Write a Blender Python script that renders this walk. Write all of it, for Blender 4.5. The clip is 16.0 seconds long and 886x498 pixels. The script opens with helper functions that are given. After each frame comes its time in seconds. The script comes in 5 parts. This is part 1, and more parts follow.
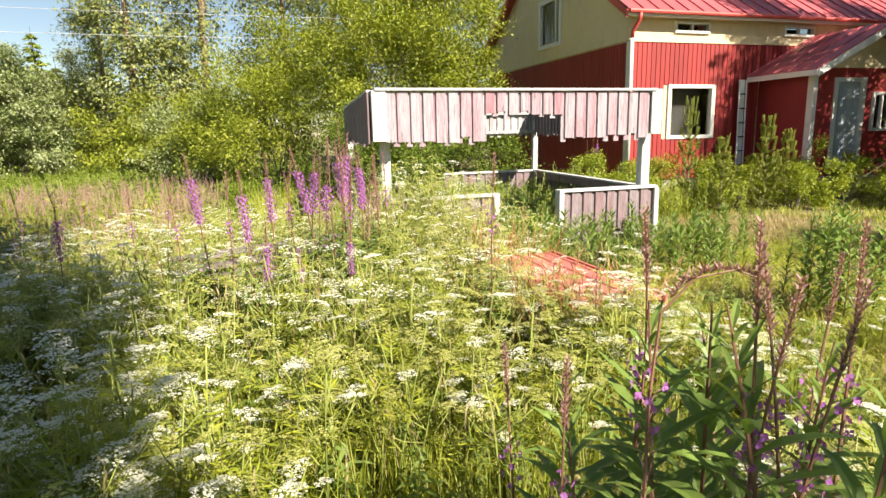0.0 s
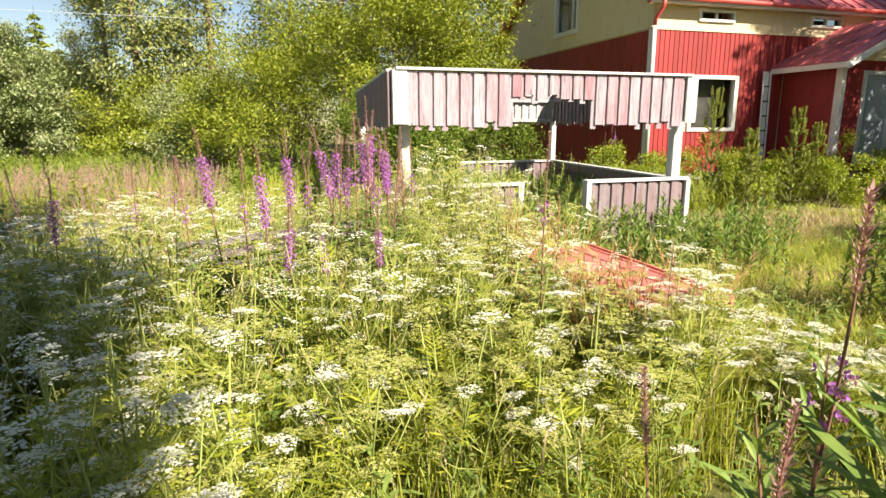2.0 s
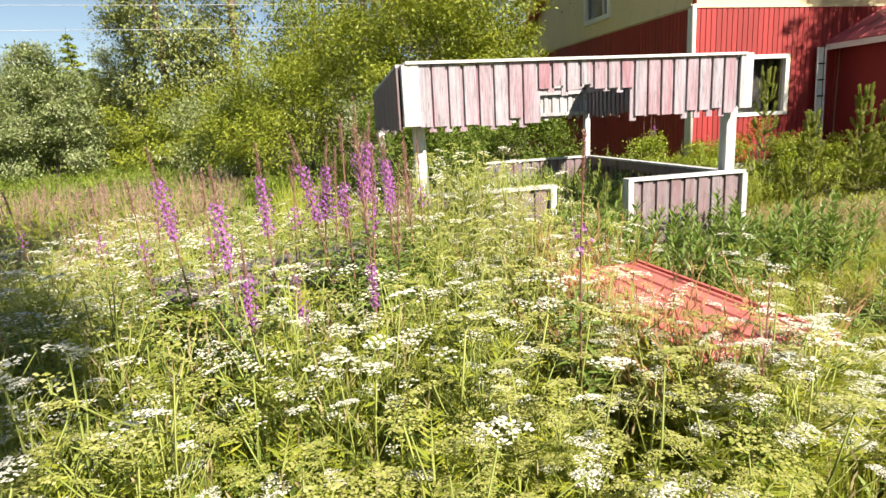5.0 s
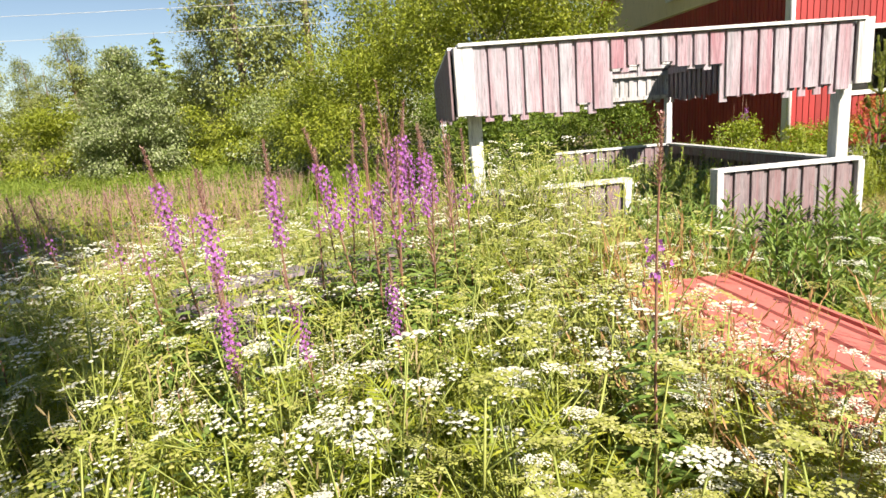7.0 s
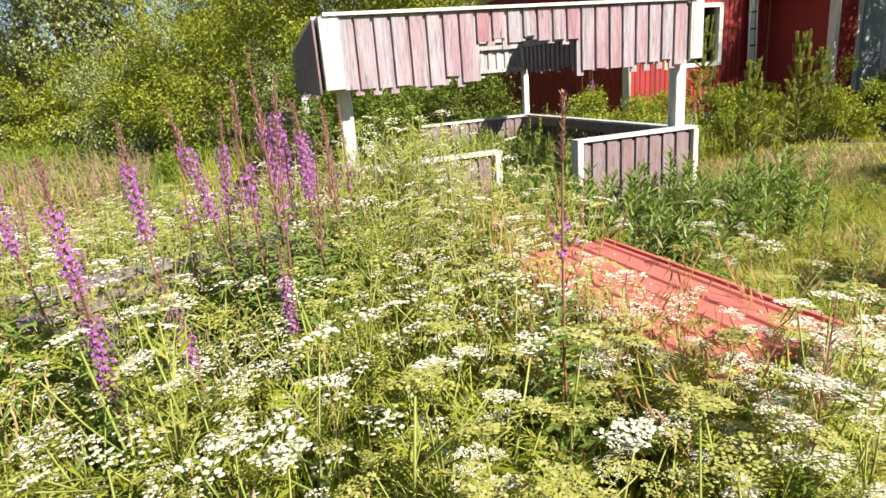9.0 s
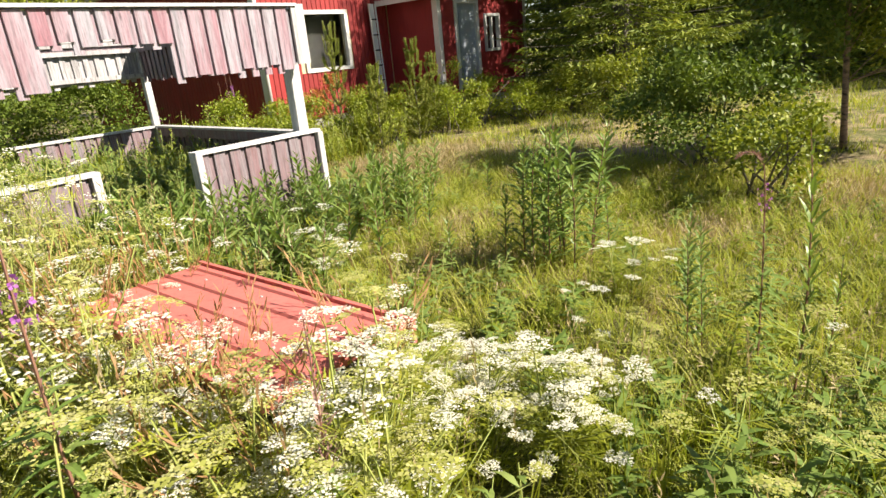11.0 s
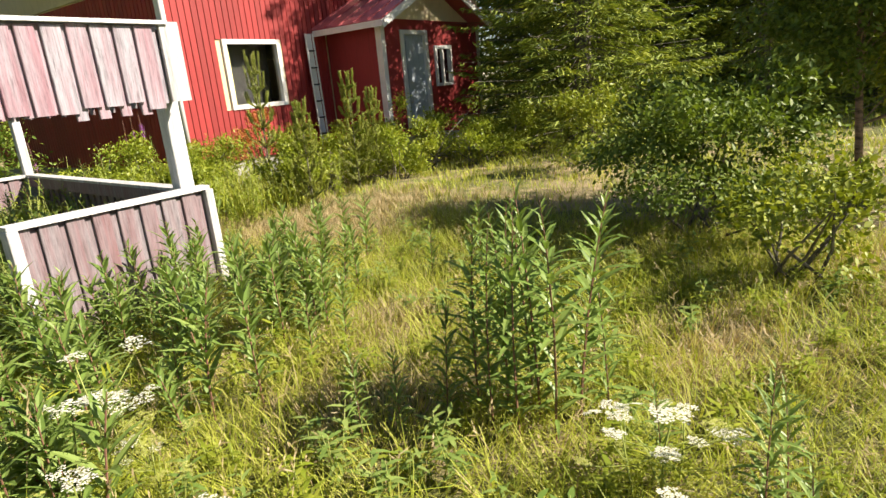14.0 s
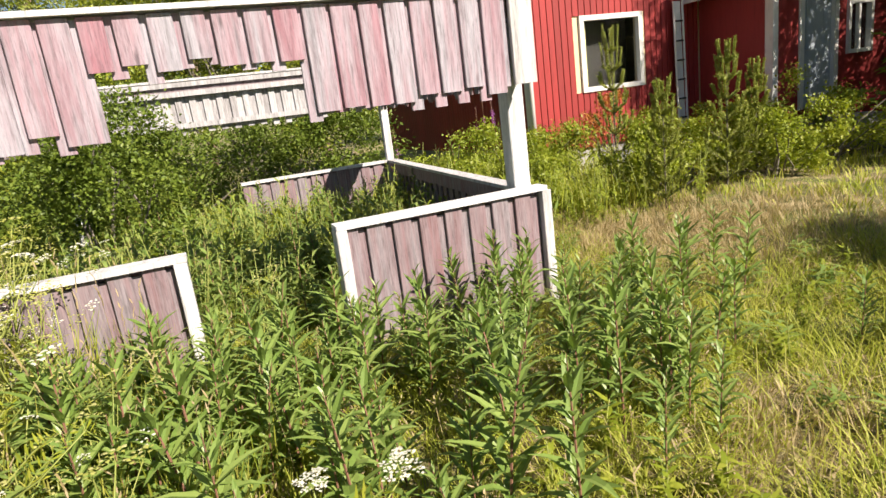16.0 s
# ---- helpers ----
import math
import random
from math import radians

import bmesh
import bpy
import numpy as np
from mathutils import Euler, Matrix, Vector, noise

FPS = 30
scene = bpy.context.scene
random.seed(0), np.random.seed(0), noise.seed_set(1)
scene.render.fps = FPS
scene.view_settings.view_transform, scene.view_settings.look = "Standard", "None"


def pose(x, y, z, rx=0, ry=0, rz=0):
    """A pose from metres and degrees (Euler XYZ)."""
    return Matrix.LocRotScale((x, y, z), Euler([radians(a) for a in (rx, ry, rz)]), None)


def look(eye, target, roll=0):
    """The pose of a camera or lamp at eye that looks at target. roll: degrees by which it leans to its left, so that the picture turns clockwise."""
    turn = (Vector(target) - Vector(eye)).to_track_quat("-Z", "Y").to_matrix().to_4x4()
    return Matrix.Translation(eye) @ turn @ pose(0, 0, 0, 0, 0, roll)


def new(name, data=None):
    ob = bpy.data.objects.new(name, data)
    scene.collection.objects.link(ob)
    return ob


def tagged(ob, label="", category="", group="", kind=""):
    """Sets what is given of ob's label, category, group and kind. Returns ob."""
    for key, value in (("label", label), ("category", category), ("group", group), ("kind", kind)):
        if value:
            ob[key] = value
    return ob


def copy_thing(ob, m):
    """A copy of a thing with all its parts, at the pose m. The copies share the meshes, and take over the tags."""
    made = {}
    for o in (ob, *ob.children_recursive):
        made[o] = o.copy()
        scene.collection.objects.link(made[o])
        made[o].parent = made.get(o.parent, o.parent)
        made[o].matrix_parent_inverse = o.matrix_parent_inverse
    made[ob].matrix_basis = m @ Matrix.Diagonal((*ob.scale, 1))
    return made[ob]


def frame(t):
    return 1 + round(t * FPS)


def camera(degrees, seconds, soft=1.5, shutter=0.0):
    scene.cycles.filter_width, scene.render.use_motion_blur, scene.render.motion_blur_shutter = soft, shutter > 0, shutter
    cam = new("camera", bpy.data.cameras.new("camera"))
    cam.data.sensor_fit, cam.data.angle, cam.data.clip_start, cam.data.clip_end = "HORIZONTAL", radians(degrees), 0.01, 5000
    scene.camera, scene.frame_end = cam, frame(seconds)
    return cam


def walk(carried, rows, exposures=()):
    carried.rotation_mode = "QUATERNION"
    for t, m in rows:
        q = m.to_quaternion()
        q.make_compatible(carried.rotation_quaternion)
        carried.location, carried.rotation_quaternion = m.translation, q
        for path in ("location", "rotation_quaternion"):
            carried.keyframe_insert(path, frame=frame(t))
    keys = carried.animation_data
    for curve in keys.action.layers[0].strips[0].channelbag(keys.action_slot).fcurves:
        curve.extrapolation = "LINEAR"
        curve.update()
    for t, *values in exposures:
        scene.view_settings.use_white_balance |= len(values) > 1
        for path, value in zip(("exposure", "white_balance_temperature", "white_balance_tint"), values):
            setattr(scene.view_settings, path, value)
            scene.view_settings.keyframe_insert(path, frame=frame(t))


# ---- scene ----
cam = camera(73.7, 16.0, soft=1.5, shutter=0.0)
PATH = [
    (0, (-1.307, -6.827, 1.653), (-0.724, -4.953, 1.269), -1.3),
    (0.5, (-1.308, -6.76, 1.638), (-0.606, -4.923, 1.274), -1.5),
    (1, (-1.351, -6.578, 1.598), (-0.655, -4.74, 1.225), -1.4),
    (1.5, (-1.393, -6.473, 1.582), (-0.747, -4.619, 1.201), -0.6),
    (2, (-1.404, -6.38, 1.57), (-0.827, -4.509, 1.158), -0.2),
    (2.5, (-1.346, -6.237, 1.551), (-0.893, -4.337, 1.119), -1.2),
    (3, (-1.202, -6.133, 1.558), (-0.804, -4.217, 1.142), -2.3),
    (3.5, (-1.122, -6.113, 1.586), (-0.701, -4.198, 1.191), -3.2),
    (3.7, (-1.105, -6.102, 1.578), (-0.619, -4.201, 1.187), -3.0),
    (5.8, (-1.004, -5.442, 1.607), (-0.627, -3.524, 1.184), -3.7),
    (6, (-0.979, -5.411, 1.612), (-0.644, -3.483, 1.198), -4.1),
    (6.5, (-0.883, -5.314, 1.592), (-0.667, -3.368, 1.184), -4.5),
    (7, (-0.781, -5.185, 1.561), (-0.571, -3.242, 1.135), -4.7),
    (7.5, (-0.834, -5.138, 1.548), (-0.596, -3.214, 1.058), -5.0),
    (8, (-0.926, -4.994, 1.551), (-0.555, -3.103, 1.016), -4.3),
    (8.5, (-0.891, -4.997, 1.583), (-0.391, -3.142, 1.027), -4.0),
    (9, (-0.877, -5.072, 1.592), (-0.24, -3.258, 1.04), -4.8),
    (9.5, (-0.868, -5.115, 1.587), (-0.014, -3.398, 1.019), -4.3),
    (10, (-0.746, -5.209, 1.56), (0.357, -3.659, 0.941), -3.8),
    (10.2, (-0.639, -5.257, 1.571), (0.556, -3.777, 0.955), -4.2),
    (12.3, (0.18, -4.981, 1.544), (1.76, -3.949, 0.881), -5.3),
    (12.5, (0.33, -4.94, 1.527), (1.915, -3.911, 0.874), -5.1),
    (13, (0.645, -4.847, 1.545), (2.245, -3.827, 0.913), -4.4),
    (13.5, (0.807, -4.69, 1.553), (2.381, -3.616, 0.944), -5.1),
    (14, (1.071, -4.406, 1.542), (2.626, -3.269, 1.003), -5.2),
    (14.5, (1.198, -4.207, 1.535), (2.645, -2.925, 1.022), -5.2),
    (15, (1.492, -3.846, 1.449), (2.523, -2.21, 0.939), -7.4),
    (15.5, (1.727, -3.552, 1.513), (2.614, -1.823, 1.042), -8.1),
    (16, (1.765, -3.419, 1.526), (2.475, -1.61, 1.051), -7.4),
]
walk(cam, [(t, look(eye, target, roll)) for t, eye, target, roll in PATH], exposures=[(0, 1.42, 7250, 11), (2.5, 1.42, 7350, 11), (3.6, 1.26, 7000, 12), (7.5, 1.26, 7000, 12), (9, 1.14, 6950, 13), (12.5, 1.3, 7200, 13), (14.5, 1.28, 7150, 12), (16, 1.1, 7050, 15)])

# ---- light ----
SUN_AZ = (0.42, -0.9075)          # horizontal direction towards the sun
SUN_EL = radians(39)
world = bpy.data.worlds.new("sky")
scene.world = world
world.use_nodes = True
wn = world.node_tree.nodes
sky = wn.new("ShaderNodeTexSky")
sky.sky_type = "NISHITA"
sky.sun_disc = False
sky.sun_elevation = SUN_EL
sky.sun_rotation = math.atan2(SUN_AZ[0], SUN_AZ[1])
sky.air_density, sky.dust_density, sky.ozone_density = 1.0, 0.15, 1.8
wn["Background"].inputs["Strength"].default_value = 0.05
world.node_tree.links.new(sky.outputs[0], wn["Background"].inputs["Color"])
sun_data = bpy.data.lights.new("sun", "SUN")
sun_data.energy, sun_data.angle, sun_data.color = 5.0, radians(0.55), (1.0, 0.95, 0.85)
sun_lamp = new("sun", sun_data)
sun_lamp.matrix_world = look((SUN_AZ[0] * 30, SUN_AZ[1] * 30, 30 * math.tan(SUN_EL)), (0, 0, 0))


# ---- materials ----
def material(name, rough=0.7, metallic=0.0):
    m = bpy.data.materials.new(name)
    m.use_nodes = True
    nt = m.node_tree
    bsdf = nt.nodes["Principled BSDF"]
    bsdf.inputs["Roughness"].default_value = rough
    bsdf.inputs["Metallic"].default_value = metallic
    return m, nt, bsdf


def node(nt, kind, **sets):
    n = nt.nodes.new(kind)
    for key, value in sets.items():
        n.inputs[key.replace("_", " ")].default_value = value
    return n


def mix(nt, fac, a, b, blend="MIX"):
    n = nt.nodes.new("ShaderNodeMix")
    n.data_type, n.blend_type = "RGBA", blend
    for sock, value in ((n.inputs[0], fac), (n.inputs[6], a), (n.inputs[7], b)):
        if isinstance(value, bpy.types.NodeSocket):
            nt.links.new(value, sock)
        elif isinstance(value, (tuple, list)):
            sock.default_value = (*value, 1)
        else:
            sock.default_value = value
    return n.outputs[2]


def ramp(nt, src, stops):
    n = nt.nodes.new("ShaderNodeValToRGB")
    while len(n.color_ramp.elements) < len(stops):
        n.color_ramp.elements.new(0.5)
    for e, (p, c) in zip(n.color_ramp.elements, stops):
        e.position, e.color = p, (*c, 1) if isinstance(c, (tuple, list)) else (c, c, c, 1)
    nt.links.new(src, n.inputs[0])
    return n.outputs[0]


def coords(nt, scale=(1, 1, 1), shift=True):
    tc = nt.nodes.new("ShaderNodeTexCoord")
    mp = nt.nodes.new("ShaderNodeMapping")
    mp.inputs["Scale"].default_value = scale
    nt.links.new(tc.outputs["Object"], mp.inputs["Vector"])
    if shift:
        info = nt.nodes.new("ShaderNodeObjectInfo")
        mul = nt.nodes.new("ShaderNodeMath")
        mul.operation = "MULTIPLY"
        mul.inputs[1].default_value = 31.0
        nt.links.new(info.outputs["Random"], mul.inputs[0])
        comb = nt.nodes.new("ShaderNodeCombineXYZ")
        for k in range(3):
            nt.links.new(mul.outputs[0], comb.inputs[k])
        nt.links.new(comb.outputs[0], mp.inputs["Location"])
    return mp.outputs[0]


def noise_tex(nt, vec, scale, detail=4.0, rough=0.6):
    n = node(nt, "ShaderNodeTexNoise", Scale=scale, Detail=detail, Roughness=rough)
    nt.links.new(vec, n.inputs["Vector"])
    return n.outputs["Fac"]


def bump(nt, bsdf, src, strength=0.3, dist=0.01):
    b = node(nt, "ShaderNodeBump", Strength=strength, Distance=dist)
    nt.links.new(src, b.inputs["Height"])
    nt.links.new(b.outputs[0], bsdf.inputs["Normal"])


def weathered_wood(name, bare, paint, amount, grain=(14, 14, 0.9)):
    """Old boards: bare grey wood under what is left of the paint."""
    m, nt, bsdf = material(name, 0.85)
    v = coords(nt, grain)
    streak = noise_tex(nt, v, 3.0, 8.0, 0.75)
    fine = noise_tex(nt, coords(nt, tuple(9 * g for g in grain)), 1.0, 5.0, 0.75)
    worn = noise_tex(nt, coords(nt, tuple(1.2 * g for g in grain)), 1.0, 7.0, 0.7)
    info = nt.nodes.new("ShaderNodeObjectInfo")
    rnd = ramp(nt, info.outputs["Random"], [(0.0, 0.3), (1.0, 0.7)])
    both = mix(nt, 0.36, worn, rnd)
    mask = ramp(nt, both, [(amount - 0.13, 1.0), (amount + 0.13, 0.0)])
    wood = ramp(nt, streak, [(0.3, tuple(c * 0.42 for c in bare)), (0.55, bare), (0.8, tuple(min(1, c * 1.35) for c in bare))])
    coat = ramp(nt, streak, [(0.3, tuple(c * 0.8 for c in paint)), (0.7, tuple(min(1, c * 1.12) for c in paint))])
    col = mix(nt, mask, wood, coat)
    dark = ramp(nt, fine, [(0.32, 0.55), (0.5, 1.0)])
    col = mix(nt, 1.0, col, dark, "MULTIPLY")
    knots = nt.nodes.new("ShaderNodeTexVoronoi")
    knots.inputs["Scale"].default_value = 1.0
    nt.links.new(coords(nt, (9, 9, 2.2)), knots.inputs["Vector"])
    col = mix(nt, 1.0, col, ramp(nt, knots.outputs["Distance"], [(0.05, 0.45), (0.12, 1.0)]), "MULTIPLY")
    nt.links.new(col, bsdf.inputs["Base Color"])
    bump(nt, bsdf, fine, 0.5, 0.004)
    return m


def painted(name, colour, rough=0.6, vary=0.18, grain=(30, 30, 2), dirt=0.5):
    m, nt, bsdf = material(name, rough)
    a = noise_tex(nt, coords(nt, (1.1, 1.1, 0.5)), 1.5, 5.0, 0.65)
    b = noise_tex(nt, coords(nt, grain), 1.0, 5.0, 0.7)
    info = nt.nodes.new("ShaderNodeObjectInfo")
    lo, hi = tuple(c * (1 - vary) for c in colour), tuple(min(1, c * (1 + vary)) for c in colour)
    col = ramp(nt, mix(nt, 0.4, a, info.outputs["Random"]), [(0.3, lo), (0.7, hi)])
    col = mix(nt, 1.0, col, ramp(nt, b, [(0.28, dirt + 0.2), (0.5, 1.0)]), "MULTIPLY")
    nt.links.new(col, bsdf.inputs["Base Color"])
    bump(nt, bsdf, b, 0.25, 0.003)
    return m


def leafy(name, colours, rough=0.55, glow=0.35, spec=0.35):
    """Leaves: colour varies from leaf to leaf and plant to plant, part of the light passes through."""
    m, nt, bsdf = material(name, rough)
    geo = nt.nodes.new("ShaderNodeNewGeometry")
    tc = nt.nodes.new("ShaderNodeTexCoord")
    patch = noise_tex(nt, tc.outputs["Object"], 0.9, 3.0, 0.6)
    src = mix(nt, 0.55, geo.outputs["Random Per Island"], patch)
    n = len(colours)
    col = ramp(nt, src, [(0.15 + 0.7 * k / max(1, n - 1), c) for k, c in enumerate(colours)])
    nt.links.new(col, bsdf.inputs["Base Color"])
    bsdf.inputs["Specular IOR Level"].default_value = spec
    tr = nt.nodes.new("ShaderNodeBsdfTranslucent")
    nt.links.new(mix(nt, 1.0, col, (1.0, 1.0, 0.55), "MULTIPLY"), tr.inputs["Color"])
    mx = nt.nodes.new("ShaderNodeMixShader")
    mx.inputs[0].default_value = glow
    nt.links.new(bsdf.outputs[0], mx.inputs[1])
    nt.links.new(tr.outputs[0], mx.inputs[2])
    nt.links.new(mx.outputs[0], nt.nodes["Material Output"].inputs["Surface"])
    return m


def bark(name, dark, light, scale):
    m, nt, bsdf = material(name, 0.9)
    a = noise_tex(nt, coords(nt, scale), 2.0, 6.0, 0.7)
    nt.links.new(ramp(nt, a, [(0.38, dark), (0.55, light)]), bsdf.inputs["Base Color"])
    bump(nt, bsdf, a, 0.6, 0.02)
    return m


def soil():
    m, nt, bsdf = material("meadow_soil", 0.95)
    v = coords(nt, (1, 1, 1), False)
    big, mid, fine = noise_tex(nt, v, 0.35, 4.0), noise_tex(nt, v, 3.0, 6.0), noise_tex(nt, v, 60.0, 6.0, 0.75)
    green = ramp(nt, fine, [(0.3, (0.03, 0.036, 0.012)), (0.5, (0.12, 0.13, 0.03)), (0.7, (0.22, 0.22, 0.07))])
    straw = ramp(nt, fine, [(0.3, (0.12, 0.085, 0.045)), (0.5, (0.34, 0.26, 0.14)), (0.7, (0.50, 0.40, 0.24))])
    mask = ramp(nt, mix(nt, 0.5, big, mid), [(0.48, 0.0), (0.58, 1.0)])
    nt.links.new(mix(nt, mask, green, straw), bsdf.inputs["Base Color"])
    bump(nt, bsdf, fine, 0.8, 0.03)
    return m


def glass(name):
    m, nt, bsdf = material(name, 0.04)
    bsdf.inputs["Base Color"].default_value = (0.6, 0.63, 0.62, 1)
    bsdf.inputs["Transmission Weight"].default_value = 1.0
    bsdf.inputs["IOR"].default_value = 1.45
    return m


def metal_sheet(name, colour, rough=0.42):
    m, nt, bsdf = material(name, rough)
    a = noise_tex(nt, coords(nt, (0.8, 0.8, 0.8)), 1.2, 6.0, 0.7)
    b = noise_tex(nt, coords(nt, (25, 25, 25)), 1.0, 4.0, 0.7)
    col = ramp(nt, a, [(0.3, tuple(c * 0.82 for c in colour)), (0.7, tuple(min(1, c * 1.15) for c in colour))])
    nt.links.new(mix(nt, 1.0, col, ramp(nt, b, [(0.25, 0.75), (0.45, 1.0)]), "MULTIPLY"), bsdf.inputs["Base Color"])
    nt.links.new(ramp(nt, b, [(0.3, rough + 0.15), (0.7, rough - 0.08)]), bsdf.inputs["Roughness"])
    return m


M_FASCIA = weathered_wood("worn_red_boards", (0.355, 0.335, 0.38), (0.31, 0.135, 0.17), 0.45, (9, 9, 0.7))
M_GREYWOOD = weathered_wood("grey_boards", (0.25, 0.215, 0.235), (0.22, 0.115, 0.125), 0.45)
M_WHITEWOOD = weathered_wood("worn_white_paint", (0.34, 0.32, 0.32), (0.66, 0.66, 0.67), 0.57)
M_PALEWOOD = weathered_wood("pale_weathered_boards", (0.34, 0.325, 0.335), (0.55, 0.545, 0.565), 0.44)
M_DARKWOOD = weathered_wood("dark_boards", (0.11, 0.095, 0.09), (0.15, 0.07, 0.07), 0.40)
M_HATCH = metal_sheet("faded_red_sheet", (0.52, 0.15, 0.125), 0.62)
M_RED = painted("red_house_paint", (0.28, 0.022, 0.022), 0.62, 0.14)
M_CREAM = painted("cream_house_paint", (0.60, 0.50, 0.32), 0.7, 0.08, (6, 6, 3), 0.65)
M_WHITE = painted("white_trim_paint", (0.66, 0.65, 0.63), 0.55, 0.05, (20, 20, 4), 0.6)
M_DOORBLUE = painted("blue_grey_door_paint", (0.36, 0.41, 0.46), 0.5, 0.08)
M_ROOF = metal_sheet("red_roof_sheet", (0.43, 0.095, 0.105))
M_PIPE_RED = metal_sheet("red_pipe", (0.48, 0.07, 0.06))
M_STONE = painted("plinth_concrete", (0.30, 0.29, 0.27), 0.9, 0.15, (15, 15, 15))
# near-black: room darkness put into the colour; also the ladder's rungs
M_DARK = painted("room_shade_and_rung_black", (0.035, 0.032, 0.03), 0.9, 0.2)
M_WIRE = painted("cable_grey", (0.45, 0.45, 0.45), 0.5, 0.05)
M_GLASS = glass("window_glass")
M_SOIL = soil()
M_CURTAIN = painted("pale_yellow_curtain", (0.72, 0.63, 0.30), 0.9, 0.08, (60, 60, 2))

L_GRASS = leafy("meadow_grass", [(0.14, 0.205, 0.02), (0.25, 0.31, 0.034), (0.36, 0.38, 0.06), (0.46, 0.42, 0.13)], 0.5, 0.4)
L_LAWN = leafy("sunny_grass", [(0.22, 0.29, 0.03), (0.345, 0.4, 0.05), (0.45, 0.455, 0.085), (0.55, 0.49, 0.17)], 0.55, 0.4)
L_FIELD = leafy("field_herbs", [(0.12, 0.19, 0.026), (0.2, 0.28, 0.036), (0.31, 0.36, 0.065)], 0.5, 0.4)
L_SAPLING = leafy("sapling_leaf", [(0.15, 0.21, 0.02), (0.27, 0.33, 0.035), (0.42, 0.44, 0.07)], 0.45, 0.45, 0.4)
L_REDLEAF = leafy("reddening_leaf", [(0.24, 0.17, 0.03), (0.42, 0.15, 0.04), (0.5, 0.26, 0.06)], 0.5, 0.35, 0.3)
L_DRYGRASS = leafy("dry_grass", [(0.3, 0.24, 0.1), (0.44, 0.345, 0.19), (0.56, 0.45, 0.29)], 0.6, 0.3)
L_FEATHER = leafy("umbel_leaf", [(0.17, 0.225, 0.02), (0.31, 0.35, 0.035), (0.46, 0.45, 0.075)], 0.5, 0.42)
L_STEM = leafy("umbel_stem", [(0.22, 0.28, 0.06), (0.34, 0.36, 0.1)], 0.55, 0.15)
L_WHITE = leafy("white_floret", [(0.6, 0.6, 0.48), (0.7, 0.69, 0.6), (0.78, 0.77, 0.71)], 0.7, 0.3, 0.2)
L_CREAMY = leafy("fading_floret", [(0.27, 0.31, 0.055), (0.4, 0.41, 0.11), (0.54, 0.52, 0.26)], 0.7, 0.3, 0.2)
L_FIRE = leafy("fireweed_leaf", [(0.115, 0.2, 0.038), (0.2, 0.29, 0.07), (0.31, 0.38, 0.115)], 0.4, 0.33, 0.4)
L_FSTEM = leafy("fireweed_stem", [(0.20, 0.13, 0.07), (0.26, 0.11, 0.09)], 0.55, 0.1)
L_PURPLE = leafy("fireweed_petal", [(0.33, 0.09, 0.42), (0.43, 0.14, 0.5), (0.5, 0.24, 0.55)], 0.6, 0.35, 0.2)
L_BUD = leafy("fireweed_pod", [(0.3, 0.15, 0.15), (0.42, 0.24, 0.24), (0.5, 0.35, 0.28)], 0.6, 0.25, 0.2)
L_RUST = leafy("rusty_seed", [(0.33, 0.17, 0.075), (0.44, 0.27, 0.14)], 0.6, 0.25, 0.2)
L_WILLOW = leafy("willow_leaf", [(0.11, 0.15, 0.014), (0.22, 0.265, 0.024), (0.37, 0.38, 0.05)], 0.48, 0.28, 0.4)
L_SILVER = leafy("silver_willow_leaf", [(0.09, 0.14, 0.035), (0.2, 0.25, 0.08), (0.5, 0.51, 0.36)], 0.45, 0.22, 0.45)
L_DARKLEAF = leafy("dark_shrub_leaf", [(0.065, 0.11, 0.016), (0.13, 0.19, 0.026), (0.23, 0.28, 0.045)], 0.5, 0.28, 0.35)
L_BIRCH = leafy("birch_leaf", [(0.13, 0.165, 0.045), (0.21, 0.24, 0.065), (0.33, 0.34, 0.12)], 0.42, 0.24, 0.5)
L_SPRUCE = leafy("spruce_needle", [(0.08, 0.125, 0.02), (0.19, 0.245, 0.035), (0.42, 0.45, 0.075)], 0.6, 0.2, 0.25)
L_PINE = leafy("pine_needle", [(0.22, 0.28, 0.05), (0.34, 0.38, 0.09), (0.46, 0.46, 0.15)], 0.55, 0.25, 0.3)
B_BARK = bark("grey_bark", (0.06, 0.05, 0.04), (0.17, 0.15, 0.12), (6, 6, 1.2))
B_BIRCH = bark("birch_bark", (0.06, 0.045, 0.04), (0.30, 0.20, 0.15), (3, 3, 9))


